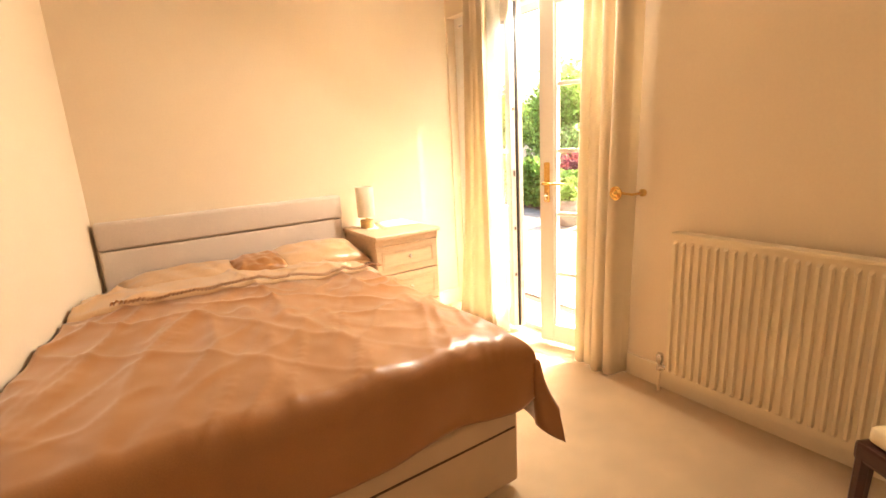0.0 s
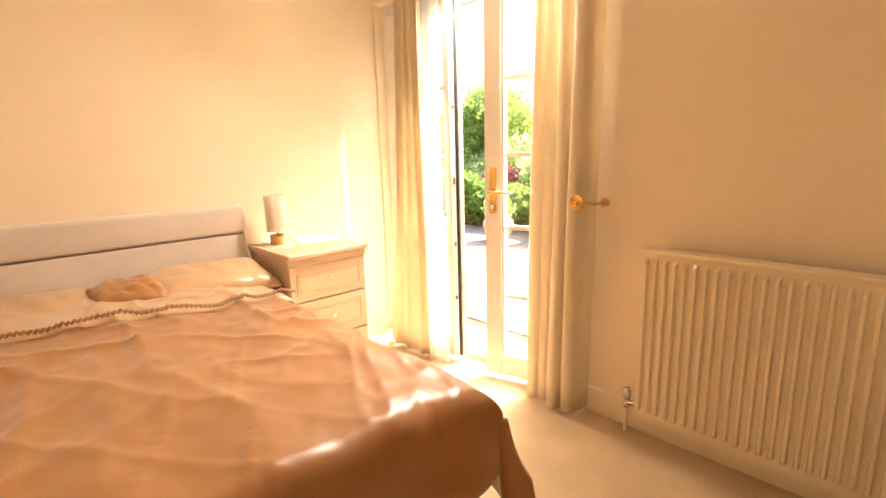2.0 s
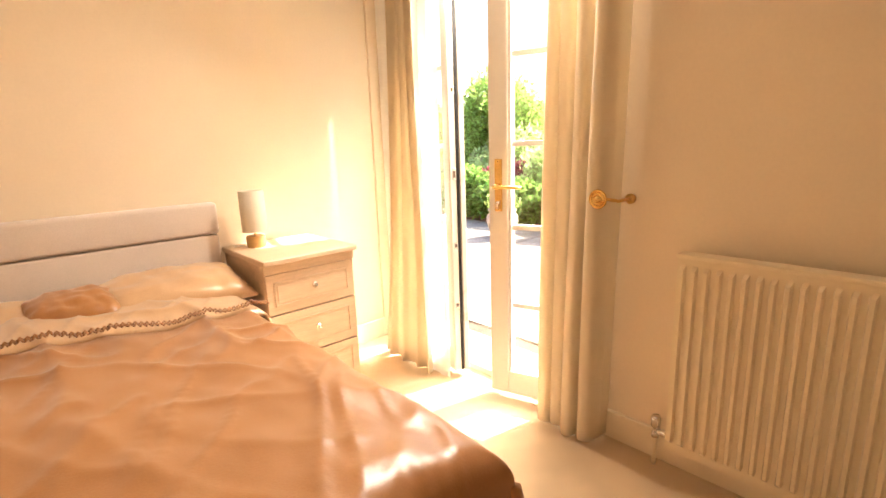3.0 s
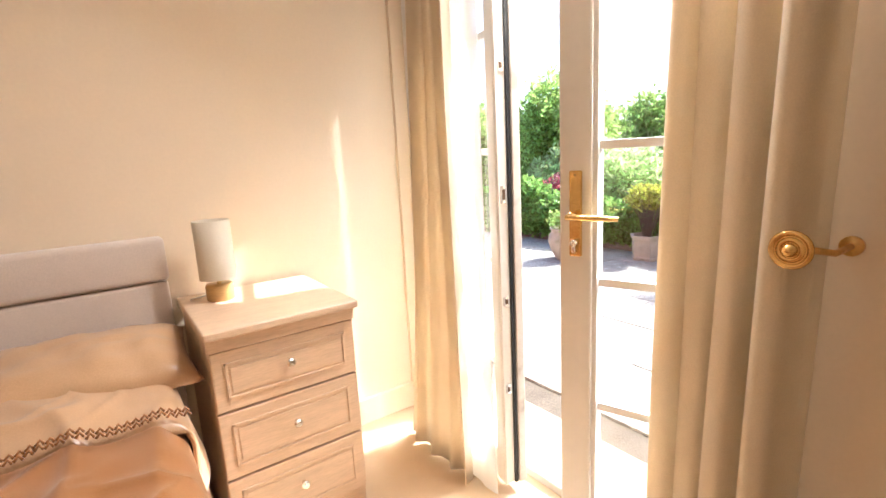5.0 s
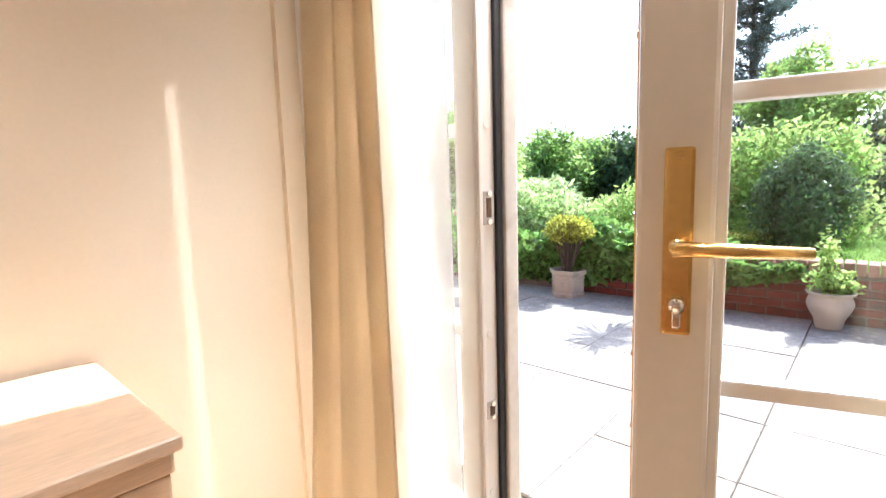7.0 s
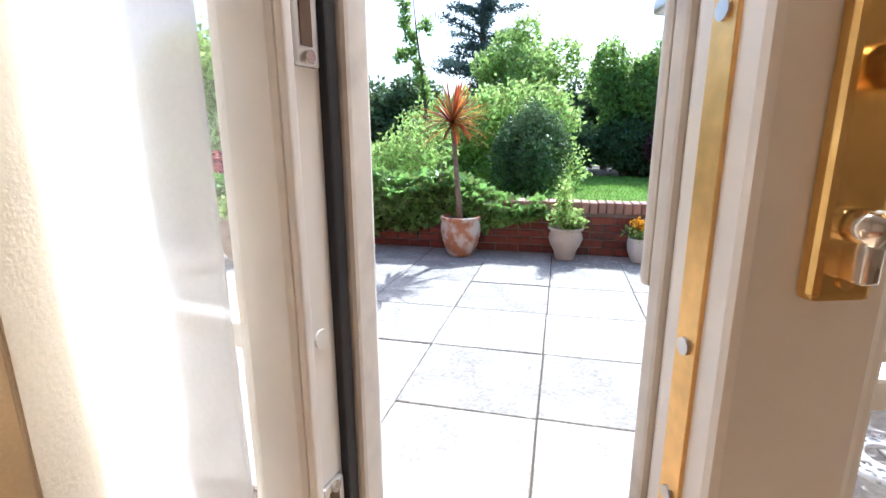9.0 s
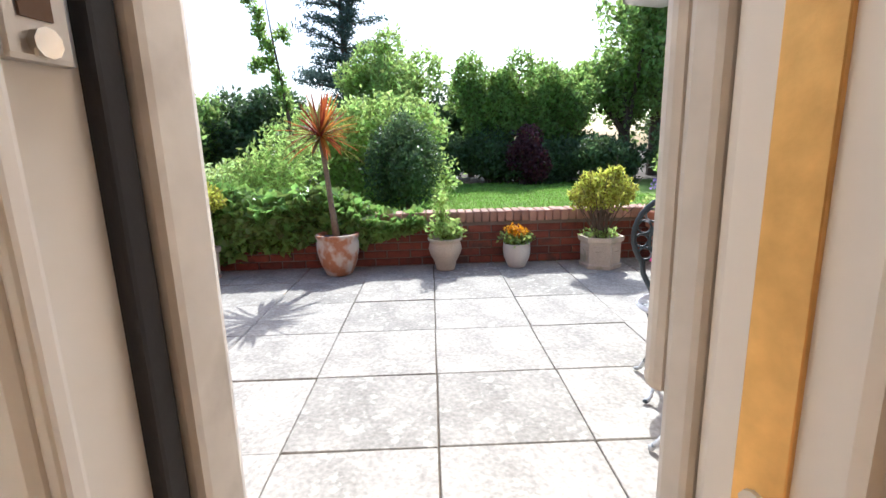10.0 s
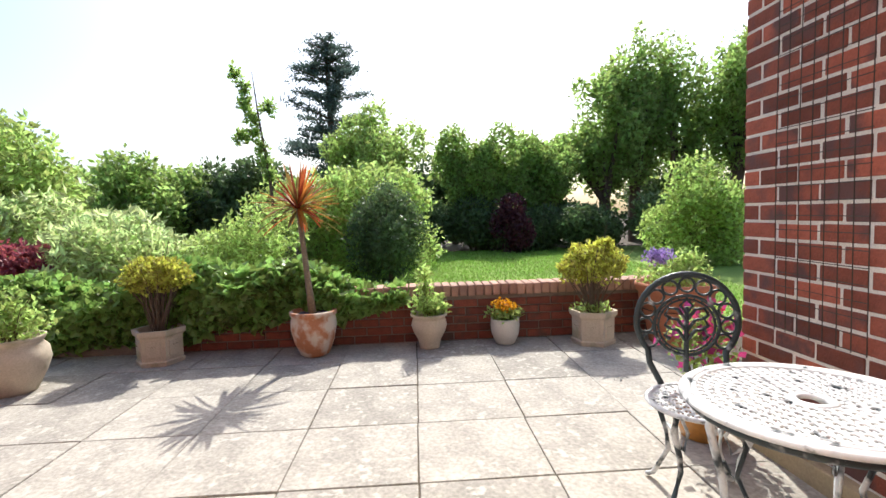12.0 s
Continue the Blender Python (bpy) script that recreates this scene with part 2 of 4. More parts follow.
def leaves(name, centres, size, material, rng, aspect=1.9, up=0.3, spread=1.0, droop=0.0):
    """One mesh of many small leaves, each a folded pair of faces."""
    c = np.asarray(centres, float)
    n = len(c)
    d = rng.normal(size=(n, 3))
    d[:, 2] = d[:, 2] * spread + up - droop
    d /= np.linalg.norm(d, axis=1)[:, None]
    s = np.cross(d, rng.normal(size=(n, 3)))
    s /= np.linalg.norm(s, axis=1)[:, None] + 1e-9
    w = np.cross(d, s)
    L = (size * rng.uniform(0.6, 1.3, n))[:, None]
    W = L / aspect
    mid = c + d * L * 0.5
    v = np.stack([c, mid + s * W * 0.5 + w * W * 0.15, c + d * L, mid - s * W * 0.5 + w * W * 0.15], 1).reshape(-1, 3)
    me = bpy.data.meshes.new(name)
    k = np.arange(n)[:, None] * 4
    f = np.concatenate([k + np.array([[0, 1, 2]]), k + np.array([[0, 2, 3]])], 0)
    me.from_pydata(v.tolist(), [], f.tolist())
    me.materials.append(material)
    return me


def lobes(rng, centre, radii, count, share=0.45):
    """Lobed crown: sub-balls inside an ellipsoid."""
    out = []
    for _ in range(count):
        d = rng.normal(size=3)
        d /= np.linalg.norm(d)
        r = rng.uniform(0.35, 0.85)
        p = np.array(centre) + d * np.array(radii) * r
        out.append((p, np.array(radii) * share * rng.uniform(0.6, 1.15)))
    return out


def crown_points(rng, blobs, n, shell=0.35):
    vol = np.array([np.prod(r) ** 0.67 for _, r in blobs])
    pick = rng.choice(len(blobs), n, p=vol / vol.sum())
    d = rng.normal(size=(n, 3))
    d /= np.linalg.norm(d, axis=1)[:, None]
    rad = (1 - shell * rng.random(n) ** 1.5)[:, None]
    c = np.array([b[0] for b in blobs])[pick]
    r = np.array([b[1] for b in blobs])[pick]
    lump = 1 + 0.22 * np.sin(d[:, :1] * 7 + pick[:, None]) * np.cos(d[:, 1:2] * 6 + pick[:, None] * 2)
    return c + d * r * rad * lump


def bush(name, x, y, z0, radii, n, size, material, label, category="shrub", seed=1, blobs=9, trunk=0.0, twig=0.03, aspect=1.9, droop=0.0, share=0.5):
    """A shrub or tree: tapered stem with limbs and a lobed crown of single leaves."""
    rng = np.random.default_rng(seed)
    rx, ry, rz = radii
    thing = empty(name, Matrix.Translation((x, y, z0)), label, category)
    zc = trunk + rz * 0.95
    bl = lobes(rng, (0, 0, zc), radii, blobs, share)
    bl.append((np.array((0, 0, zc)), np.array(radii) * 0.62))
    stem = tube([(0, 0, -0.05), (0.03 * rx, 0.02, zc * 0.5), (0, 0.04 * ry, zc)], [twig * 1.6, twig * 1.1, twig * 0.5], 8)
    for p, r in bl[:7]:
        h = rng.uniform(0.25, 0.6) * zc
        tube([(0, 0, h), tuple((np.array((0, 0, h)) + p) * 0.5 + np.array((0, 0, 0.06))), tuple(p)], [twig * 0.8, twig * 0.5, twig * 0.2], 6, stem)
    part("trunk", stem, M_BARK, thing)
    ob = new("crown", leaves("crown", crown_points(rng, bl, n), size, material, rng, aspect, droop=droop))
    ob.parent = thing
    return thing


# ---- room shell ----
XL, YB, CEIL = -2.22, -3.7, 2.42
XO = 0.42
D0, D1, DT = -1.50, -0.02, 2.06
single("floor", box(XL - 1.0, XO, YB - 0.12, 0.12, -0.16, 0.0), M_CARPET, "beige cut-pile carpet", "floor", "structure")
single("ceiling", box(XL - 1.0, XO, YB - 0.12, 0.12, CEIL, CEIL + 0.15), M_CEIL, "plain pale ceiling", "ceiling", "structure")
single("wall_north", box(XL - 0.12, 0.0, 0.0, 0.12, 0.0, CEIL), M_WALL, "cream painted bedroom wall behind the bed", "wall", "structure")
def west(y):
    """Inner face of the slightly splayed wall beside the bed."""
    return XL + 0.19 * y


bm = box(XL - 0.12, XL, YB - 0.12, 0.0, 0.0, CEIL)
for v in bm.verts:
    v.co.x += 0.19 * min(v.co.y, 0.0)
single("wall_west", bm, M_WALL, "cream painted bedroom wall beside the bed", "wall", "structure")
single("wall_south", box(XL - 1.0, 0.0, YB - 0.12, YB, 0.0, CEIL), M_WALL, "cream painted bedroom wall", "wall", "structure")
bm = box(0.0, XO, YB - 0.12, D0, 0.0, CEIL)
box(0.0, XO, D1, 0.12, 0.0, CEIL, bm=bm)
box(0.0, XO, D0, D1, DT, CEIL, bm=bm)
single("wall_east", bm, M_WALL, "cream painted wall with a french window opening", "wall", "structure")
bm = box(-0.45, -0.018, -0.018, 0.0, 0.0, 0.115, 0.004)
single("baseboard", bm, M_TRIM, "cream gloss skirting board", "skirting", "structure")
single("baseboard", box(-0.018, 0.0, YB, D0 - 0.02, 0.0, 0.115, 0.004), M_TRIM, "cream gloss skirting board", "skirting", "structure")
single("baseboard", box(-0.018, 0.0, D1 + 0.002, -0.0, 0.0, 0.115), M_TRIM, "cream gloss skirting board", "skirting", "structure")

# ---- french window ----
FX0, FX1 = 0.06, 0.13
fr = tagged(new("door_1"), "white french window frame in a deep reveal", "door frame", kind="structure")
part("jamb", box(FX0, FX1, D1 - 0.05, D1, 0.0, DT, 0.004), M_UPVC, fr)
part("jamb", box(FX0, FX1, D0, D0 + 0.05, 0.0, DT, 0.004), M_UPVC, fr)
part("head", box(FX0, FX1, D0 + 0.05, D1 - 0.05, DT - 0.05, DT, 0.004), M_UPVC, fr)
part("threshold", box(FX0 - 0.02, FX1 + 0.06, D0 + 0.05, D1 - 0.05, 0.0, 0.035, 0.006), M_UPVC_WORN_SHADE, fr)
LH, LW, LT = 1.95, 0.466, 0.062


def french_leaf(name, m, side, label, LW):
    """Leaf along local +x from the hinge, inner face at local y of sign side."""
    leaf = empty(name, m, label, "door")
    a, b = sorted((0.0, side * -LT))
    tip = 0.085 if side > 0 else 0.05
    part("stile", box(LW - tip, LW, a, b, 0.0, LH, 0.006), M_UPVC, leaf)
    part("stile", box(0.0, 0.085, a, b, 0.0, LH, 0.006), M_UPVC, leaf)
    part("rail", box(0.085, LW - tip, a, b, LH - 0.09, LH, 0.006), M_UPVC, leaf)
    part("rail", box(0.085, LW - tip, a, b, 0.0, 0.11, 0.006), M_UPVC, leaf)
    g = part("pane", box(0.08, LW - tip + 0.005, (a + b) / 2 - 0.003, (a + b) / 2 + 0.003, 0.10, LH - 0.08), M_GLASS, leaf, "clear double glazing")
    g.visible_shadow = False
    for z in (0.42, 0.77, 1.12, 1.47):
        part("glazing_bar", box(0.085, LW - tip, (a + b) / 2 - 0.012, (a + b) / 2 + 0.012, z - 0.011, z + 0.011, 0.003), M_UPVC, leaf)
    part("glazing_bead", box(LW - tip - 0.013, LW - tip + 0.001, a + 0.008, b - 0.008, 0.10, LH - 0.08, 0.003), M_UPVC, leaf)
    out = side * -LT
    f0, f1 = sorted((out + (0.0 if side > 0 else -0.010), out - side * 0.018))
    # the lip's shade is painted in with the browner white
    part("flange", box(LW - 0.05, LW + (0.003 if side > 0 else 0.012), f0, f1, 0.0, LH, 0.004), M_UPVC_WORN_SHADE, leaf, "white outer lip with shade put into its colour")
    return leaf, out


def aim(x0, y0, x1, y1):
    return math.degrees(math.atan2(y1 - y0, x1 - x0))


# right leaf with the handles
HR = (0.04, -1.442)
ER = (-0.104, -0.999)
right, out_r = french_leaf("french_door", pose(*HR, 0.04, rz=aim(*HR, *ER)), 1, "white glazed french door ajar with a brass handle", LW)
hz = 0.93
plate = part("handle_plate", box(LW - 0.062, LW - 0.030, 0.0, 0.011, hz - 0.09, hz + 0.130, 0.004), M_BRASS, right, "brass handle plate")
bm = tube([(LW - 0.046, 0.008, hz + 0.018), (LW - 0.046, 0.05, hz + 0.018)], 0.010, 12)
tube([(LW - 0.040, 0.05, hz + 0.018), (LW - 0.08, 0.055, hz + 0.018), (LW - 0.165, 0.050, hz + 0.016)], [0.011, 0.010, 0.0075], 12, bm, flat=0.8)
part("lever", bm, M_BRASS, plate, "brass lever", True)
bm = tube([(LW - 0.046, 0.008, hz - 0.052), (LW - 0.046, 0.026, hz - 0.052)], 0.0085, 14)
box(LW - 0.0505, LW - 0.0415, 0.008, 0.024, hz - 0.078, hz - 0.052, 0.002, bm=bm)
part("lock_cylinder", bm, M_CHROME, plate, "steel lock cylinder", True)
for z in (hz - 0.079, hz + 0.119):
    part("screw", tube([(LW - 0.046, 0.009, z), (LW - 0.046, 0.0125, z)], 0.004, 10), M_BRASS2, plate)
fp = part("lock_faceplate", box(LW - 0.001, LW + 0.0025, -0.042, -0.022, 0.25, LH - 0.25, 0.0005, 1), M_BRASS2, right, "brass lock strip")
for z in (0.45, 0.7, 0.80, 0.98, 1.2, 1.5):
    part("screw", tube([(LW + 0.001, -0.032, z), (LW + 0.0045, -0.032, z)], 0.0055, 10), M_STEEL, fp)
oh = part("outer_handle", box(LW - 0.064, LW + 0.004, out_r - 0.030, out_r - 0.017, hz - 0.11, hz + 0.18, 0.005), M_UPVC_WORN_SHADE, right, "weathered outer handle plate")
bm = bmesh.new()
secs = []
for i in range(8):
    u = i / 7
    y = out_r - 0.030 - 0.060 * u
    top, bot = hz + 0.122 - 0.020 * u ** 1.6, hz + 0.082 - 0.002 * u
    w = 0.016 - 0.004 * u
    if i == 7:
        top, bot, w = top - 0.010, bot + 0.006, w * 0.7
    ring = []
    for k in range(16):
        an = 2 * math.pi * k / 16
        cx, cz = math.cos(an), math.sin(an)
        cx, cz = math.copysign(abs(cx) ** 0.6, cx), math.copysign(abs(cz) ** 0.6, cz)
        ring.append(bm.verts.new((LW - 0.028 + w * cx, y, (top + bot) / 2 + (top - bot) / 2 * cz)))
    secs.append(ring)
for a, b in zip(secs, secs[1:]):
    for k in range(16):
        bm.faces.new((a[k], a[(k + 1) % 16], b[(k + 1) % 16], b[k]))
bm.faces.new(secs[0])
bm.faces.new(secs[-1])
part("outer_grip", bm, M_UPVC, oh, "white outer grip", True)
part("outer_button", box(LW - 0.042, LW - 0.014, out_r - 0.080, out_r - 0.052, hz + 0.072, hz + 0.084, 0.004), M_STEEL, oh, "clear grey button under the grip", True)

# left leaf with the lock keeps on its edge
HL = (0.050, -0.072)
EL = (-0.095, -0.747)
left, out_l = french_leaf("french_door", pose(*HL, 0.04, rz=aim(*HL, *EL)), -1, "white glazed french door ajar with steel lock keeps", 0.690)
LW = 0.690
part("gasket", box(LW - 0.002, LW + 0.007, 0.038, 0.050, 0.0, LH, 0.002), M_GASKET, left, "black rubber seal")
part("edge_rib", box(LW - 0.001, LW + 0.006, 0.002, 0.010, 0.0, LH, 0.002), M_UPVC, left)
for z, h in ((0.35, 0.03), (0.650, 0.03), (0.989, 0.055), (1.364, 0.03), (1.74, 0.03)):
    k = part("lock_keep", box(LW, LW + 0.005, 0.011, 0.034, z - h / 2, z + h / 2, 0.002), M_STEEL, left, "zinc lock keep")
    # opening drawn as a raised dark plate, its shade put into the colour
    part("slot_shade", box(LW + 0.004, LW + 0.0058, 0.017, 0.027, z - h * 0.28, z + h * 0.28), M_DARKGAP, k)
    for s in (-1, 1):
        part("screw", tube([(LW + 0.004, 0.0225, z + s * h * 0.40), (LW + 0.008, 0.0225, z + s * h * 0.40)], 0.0045, 10), M_CHROME, k)
for z in (0.78, 1.12, 0.5):
    part("screw_cap", tube([(LW - 0.001, 0.024, z), (LW + 0.0015, 0.024, z)], 0.007, 14), M_UPVC, left)


# ---- curtains ----
def curtain(name, y0, y1, x, folds, amp, lean, seed, label, cloth=None, ret=0.0):
    rng = np.random.default_rng(seed)
    bm = bmesh.new()
    ny, nz = 90, 24
    ph = rng.uniform(0, 6.28, 4)
    rows = []
    for j in range(nz + 1):
        v = j / nz
        z = 0.012 + 2.29 * v
        row = []
        for i in range(ny + 1):
            u = i / ny
            flare = (1 - v) ** 2
            yy = y0 + (y1 - y0) * u + lean * flare * (1 - u) + 0.012 * math.sin(3 * v + ph[2])
            w = 2 * math.pi * folds * (u + 0.035 * math.sin(5 * u + ph[0]) + 0.012 * math.sin(4 * v + ph[3]))
            a = amp * (0.75 + 0.35 * math.sin(3.1 * u * folds * 0.5 + ph[1]))
            xx = x + a * math.tanh(1.6 * math.sin(w)) + 0.006 * math.sin(9 * u + 6 * v)
            if ret:
                k = max(0.0, 1 - u / 0.07)
                xx += (ret - xx) * k * k * (3 - 2 * k)
            row.append(bm.verts.new((xx, yy + 0.012 * math.cos(w), z + (0.006 * math.sin(w * 0.5) if j == 0 else 0))))
        rows.append(row)
    for a, b in zip(rows, rows[1:]):
        for i in range(ny):
            bm.faces.new((a[i], a[i + 1], b[i + 1], b[i]))
    ob = single(name, bm, cloth or M_CURT, label, "curtain", smooth=True)
    so = ob.modifiers.new("thickness", 'SOLIDIFY')
    so.thickness = 0.003
    return ob


curtain("curtain", -0.42, -0.63, -0.150, 4.0, 0.028, 0.20, 3, "long cream pleated curtain drawn aside from the french door")
curtain("curtain", -1.555, -1.285, -0.105, 4.0, 0.040, 0.0, 8, "long cream pleated curtain held by a brass knob", ret=-0.012)
M_LINING = mat("sheer_white_lining", (0.86, 0.84, 0.80), 0.9, 0.05, 6, 300, 0.15, 0.002, thin=0.8)
nt = M_LINING.node_tree
woven = nt.nodes["Material Output"].inputs[0].links[0].from_socket
holes = nt.nodes.new("ShaderNodeMixShader")
holes.inputs[0].default_value = 0.38
nt.links.new(woven, holes.inputs[1])
nt.links.new(nt.nodes.new("ShaderNodeBsdfTransparent").outputs[0], holes.inputs[2])
nt.links.new(holes.outputs[0], nt.nodes["Material Output"].inputs[0])
curtain("curtain_lining", -0.42, -0.738, -0.122, 2.0, 0.009, 0.05, 13, "sheer white sunlit net behind the cream curtain", M_LINING)
hb = empty("curtain_holdback", Matrix.Translation((0, -1.535, 0.967)), "brass rosette curtain holdback on the wall", "curtain holdback")
bm = tube([(0.0, -0.045, -0.01), (-0.012, -0.045, -0.01)], 0.018, 16)
part("wall_rose", bm, M_BRASS2, hb, smooth=True)
part("arm", tube([(-0.01, -0.045, -0.01), (-0.09, -0.045, -0.01), (-0.135, -0.02, 0.0), (-0.145, 0.0, 0.0)], 0.006, 8), M_BRASS2, hb, smooth=True)
bm = bmesh.new()
prof = [(0.0, 0.0), (0.030, 0.0), (0.034, 0.006), (0.029, 0.014), (0.025, 0.006), (0.021, 0.006), (0.018, 0.016), (0.014, 0.008), (0.011, 0.008), (0.008, 0.022), (0.001, 0.024)]
rose = lathe(prof, 28)
bmesh.ops.rotate(rose, verts=rose.verts, cent=(0, 0, 0), matrix=Matrix.Rotation(radians(-90), 3, 'Y'))
bmesh.ops.translate(rose, verts=rose.verts, vec=(-0.145, 0.0, 0.0))
part("rosette", rose, M_BRASS, hb, smooth=True)

# ---- radiator ----
RY0, RY1, RZ0, RZ1 = -1.785, -2.985, 0.10, 0.797
rad = empty("radiator", Matrix.Translation((0, RY0, RZ0)), "cream enamelled ribbed panel radiator on the wall", "radiator")
L, H = RY0 - RY1, RZ1 - RZ0
bm = bmesh.new()
n = 34
prof = [(0.0, 0.0)]
pitch = L / n
for i in range(n):
    a = i * pitch
    prof += [(a + pitch * 0.22, 0.0), (a + pitch * 0.36, 0.015), (a + pitch * 0.64, 0.015), (a + pitch * 0.78, 0.0)]
prof.append((L, 0.0))
zs = [(0.0, 0.25, 0.0), (0.03, 0.0, 0.0), (0.045, 1.0, 1.0), (H - 0.045, 1.0, 1.0), (H - 0.03, 0.0, 0.0), (H, 0.25, 0.0)]
rows = []
for z, k, kk in zs:
    rows.append([bm.verts.new((-0.082 - d * kk, -y, z)) for y, d in prof])
for a, b in zip(rows, rows[1:]):
    for i in range(len(prof) - 1):
        bm.faces.new((a[i], a[i + 1], b[i + 1], b[i]))
part("front_panel", bm, M_RAD, rad)
bm = box(-0.0815, -0.04, -L, 0.0, 0.0, H, 0.006)
part("back_panel", bm, M_RAD, rad)
part("top_grille", box(-0.096, -0.034, -L - 0.003, 0.003, H - 0.008, H + 0.006, 0.004), M_RAD, rad)
for y in (-0.15, -L + 0.15):
    part("bracket", box(-0.045, 0.0, y - 0.015, y + 0.015, 0.05, H - 0.1, 0.002), M_STEEL, rad)
vy = 0.045
bm = tube([(-0.055, vy, -0.099), (-0.055, vy, 0.03)], 0.0075, 10)
part("pipe", bm, M_RAD, rad, smooth=True)
valve = lathe([(0.009, -0.02), (0.013, -0.018), (0.013, 0.0), (0.009, 0.004), (0.009, 0.02), (0.016, 0.024), (0.017, 0.06), (0.013, 0.066)], 18, at=(-0.055, vy, 0.03))
tube([(-0.055, vy, 0.035), (-0.06, 0.0, 0.035)], 0.010, 12, valve)
part("valve", valve, M_CHROME, rad, "chrome radiator valve", True)

# ---- bed ----
BX0, BX1, BYF = XL + 0.03, -1.01, -1.83
bed = empty("bed", Matrix.Translation((0, 0, 0)), "small double divan bed with pale suede headboard", "bed")
base = part("divan_base", box(BX0 + 0.01, BX1 - 0.03, BYF + 0.02, -0.09, 0.03, 0.345, 0.02, 3), M_DIVAN, bed, "beige fabric divan base", True)
# dark strip laid on the foot for the shade of the base's gap
part("drawer_line", box(BX0 + 0.05, BX1 - 0.05, BYF + 0.0165, BYF + 0.0215, 0.255, 0.261), M_DARKGAP, base)
part("mattress", box(BX0 + 0.02, BX1 - 0.04, BYF + 0.03, -0.10, 0.347, 0.54, 0.05, 4), M_DIVAN, bed, "beige mattress", True)
for x in (BX0 + 0.12, BX1 - 0.14):
    for y in (BYF + 0.12, -0.22):
        part("castor", lathe([(0.025, 0.0), (0.03, 0.01), (0.03, 0.02), (0.02, 0.032)], 12, at=(x, y, 0)), M_GASKET, bed)
hbp = part("headboard", box(XL + 0.012, -0.93, -0.07, -0.004, 0.30, 0.799, 0.012, 3), M_HEAD, bed, "pale grey-beige suede headboard", True)
part("headboard_panel", box(XL + 0.01, -0.925, -0.078, -0.006, 0.803, 0.945, 0.018, 3), M_HEAD, bed, "padded top strip of headboard", True)


def cloth_height(x, y):
    """Rumpled height of the cover."""
    p = Vector((x * 2.1, y * 1.3, 0.3))
    h = 0.012 * noise.noise(p * 1.3) + 0.006 * noise.noise(p * 3.7) + 0.004 * noise.noise(p * 8.5)
    r1 = Vector(((x * 0.45 + y) * 1.1, (x - y * 0.45) * 4.2, 0.7))
    r2 = Vector(((x * 0.9 - y) * 1.3, (x + y * 0.9) * 3.1, 4.2))
    near_top = 0.35 + 0.65 * min(1.0, max(0.0, (y + 1.6) / 0.9))
    h += near_top * (0.020 * (1 - abs(noise.noise(r1))) ** 9 + 0.013 * (1 - abs(noise.noise(r2))) ** 10)
    h += 0.007 * (1 - abs(noise.noise(r1 * 2.3))) ** 8
    q = (x * 0.85 + y * 0.55)
    h += 0.005 * math.sin(q * 17 + 2.4 * noise.noise(p)) * max(0.0, 0.4 + noise.noise(p * 1.1 + Vector((5, 1, 0))))
    h += 0.006 * abs(math.sin((x * 1.2 - y * 0.35) * 11 + 3 * noise.noise(p * 0.8))) ** 3
    return h


def duvet_sheet(x0, x1, y0, y1, top, name, material, drop_right, drop_foot, nx, ny, label):
    bm = bmesh.new()
    rows = []
    tot_x = (x1 - x0) + drop_right
    tot_y = (y1 - y0) + drop_foot
    rr = 0.075
    for j in range(ny + 1):
        t = tot_y * j / ny
        row = []
        for i in range(nx + 1):
            s = tot_x * i / nx
            fx, fy = s - (x1 - x0 - rr), t - (y1 - y0 - rr)
            x, y, z = x0 + s, y1 - t, top
            k = 1 - min(1.0, s / 0.9)
            x += (west(y) - XL) * k
            dz = 0.0
            ax = min(max(fx / rr, 0), math.pi / 2)
            ay = min(max(fy / rr, 0), math.pi / 2)
            hangx = max(0.0, fx - rr * math.pi / 2)
            hangy = max(0.0, fy - rr * math.pi / 2)
            if fx > 0:
                x = x1 - rr + rr * math.sin(ax)
                dz += rr * (1 - math.cos(ax)) + hangx
            if fy > 0:
                y = y0 + rr - rr * math.sin(ay)
                dz += rr * (1 - math.cos(ay)) + hangy
            if fx > 0 and fy > 0:
                dz = max(rr * (1 - math.cos(ax)) + hangx, rr * (1 - math.cos(ay)) + hangy) + 0.45 * min(hangx, hangy)
                k = min(hangx, hangy)
                x += 0.30 * k
                y -= 0.22 * k
            fold = 0.0
            if hangx > 0:
                fold = 0.018 * math.sin(t * 15 + 2 * noise.noise(Vector((t * 2, 0, 1)))) * min(1, hangx / 0.12)
                x += fold + 0.10 * hangx
            if hangy > 0:
                fold = 0.020 * math.sin(s * 13 + 2.5 * noise.noise(Vector((s * 2, 3, 1)))) * min(1, hangy / 0.12)
                y -= fold + 0.12 * hangy
            k0 = 1 - min(1.0, s / 0.9)
            puff = 1.0 - 0.7 * min(1, dz / 0.1)
            z = max(0.03, top - dz + cloth_height(x, y) * puff + 0.025 * puff * math.sin(math.pi * min(max(s / (x1 - x0), 0), 1)) + 0.05 * k0 * puff)
            row.append(bm.verts.new((x, y, z)))
        rows.append(row)
    for a, b in zip(rows, rows[1:]):
        for i in range(nx):
            bm.faces.new((a[i], a[i + 1], b[i + 1], b[i]))
    ob = part(name, bm, material, duvet, label, True)
    so = ob.modifiers.new("thickness", 'SOLIDIFY')
    so.thickness, so.offset = 0.012, -1
    return ob


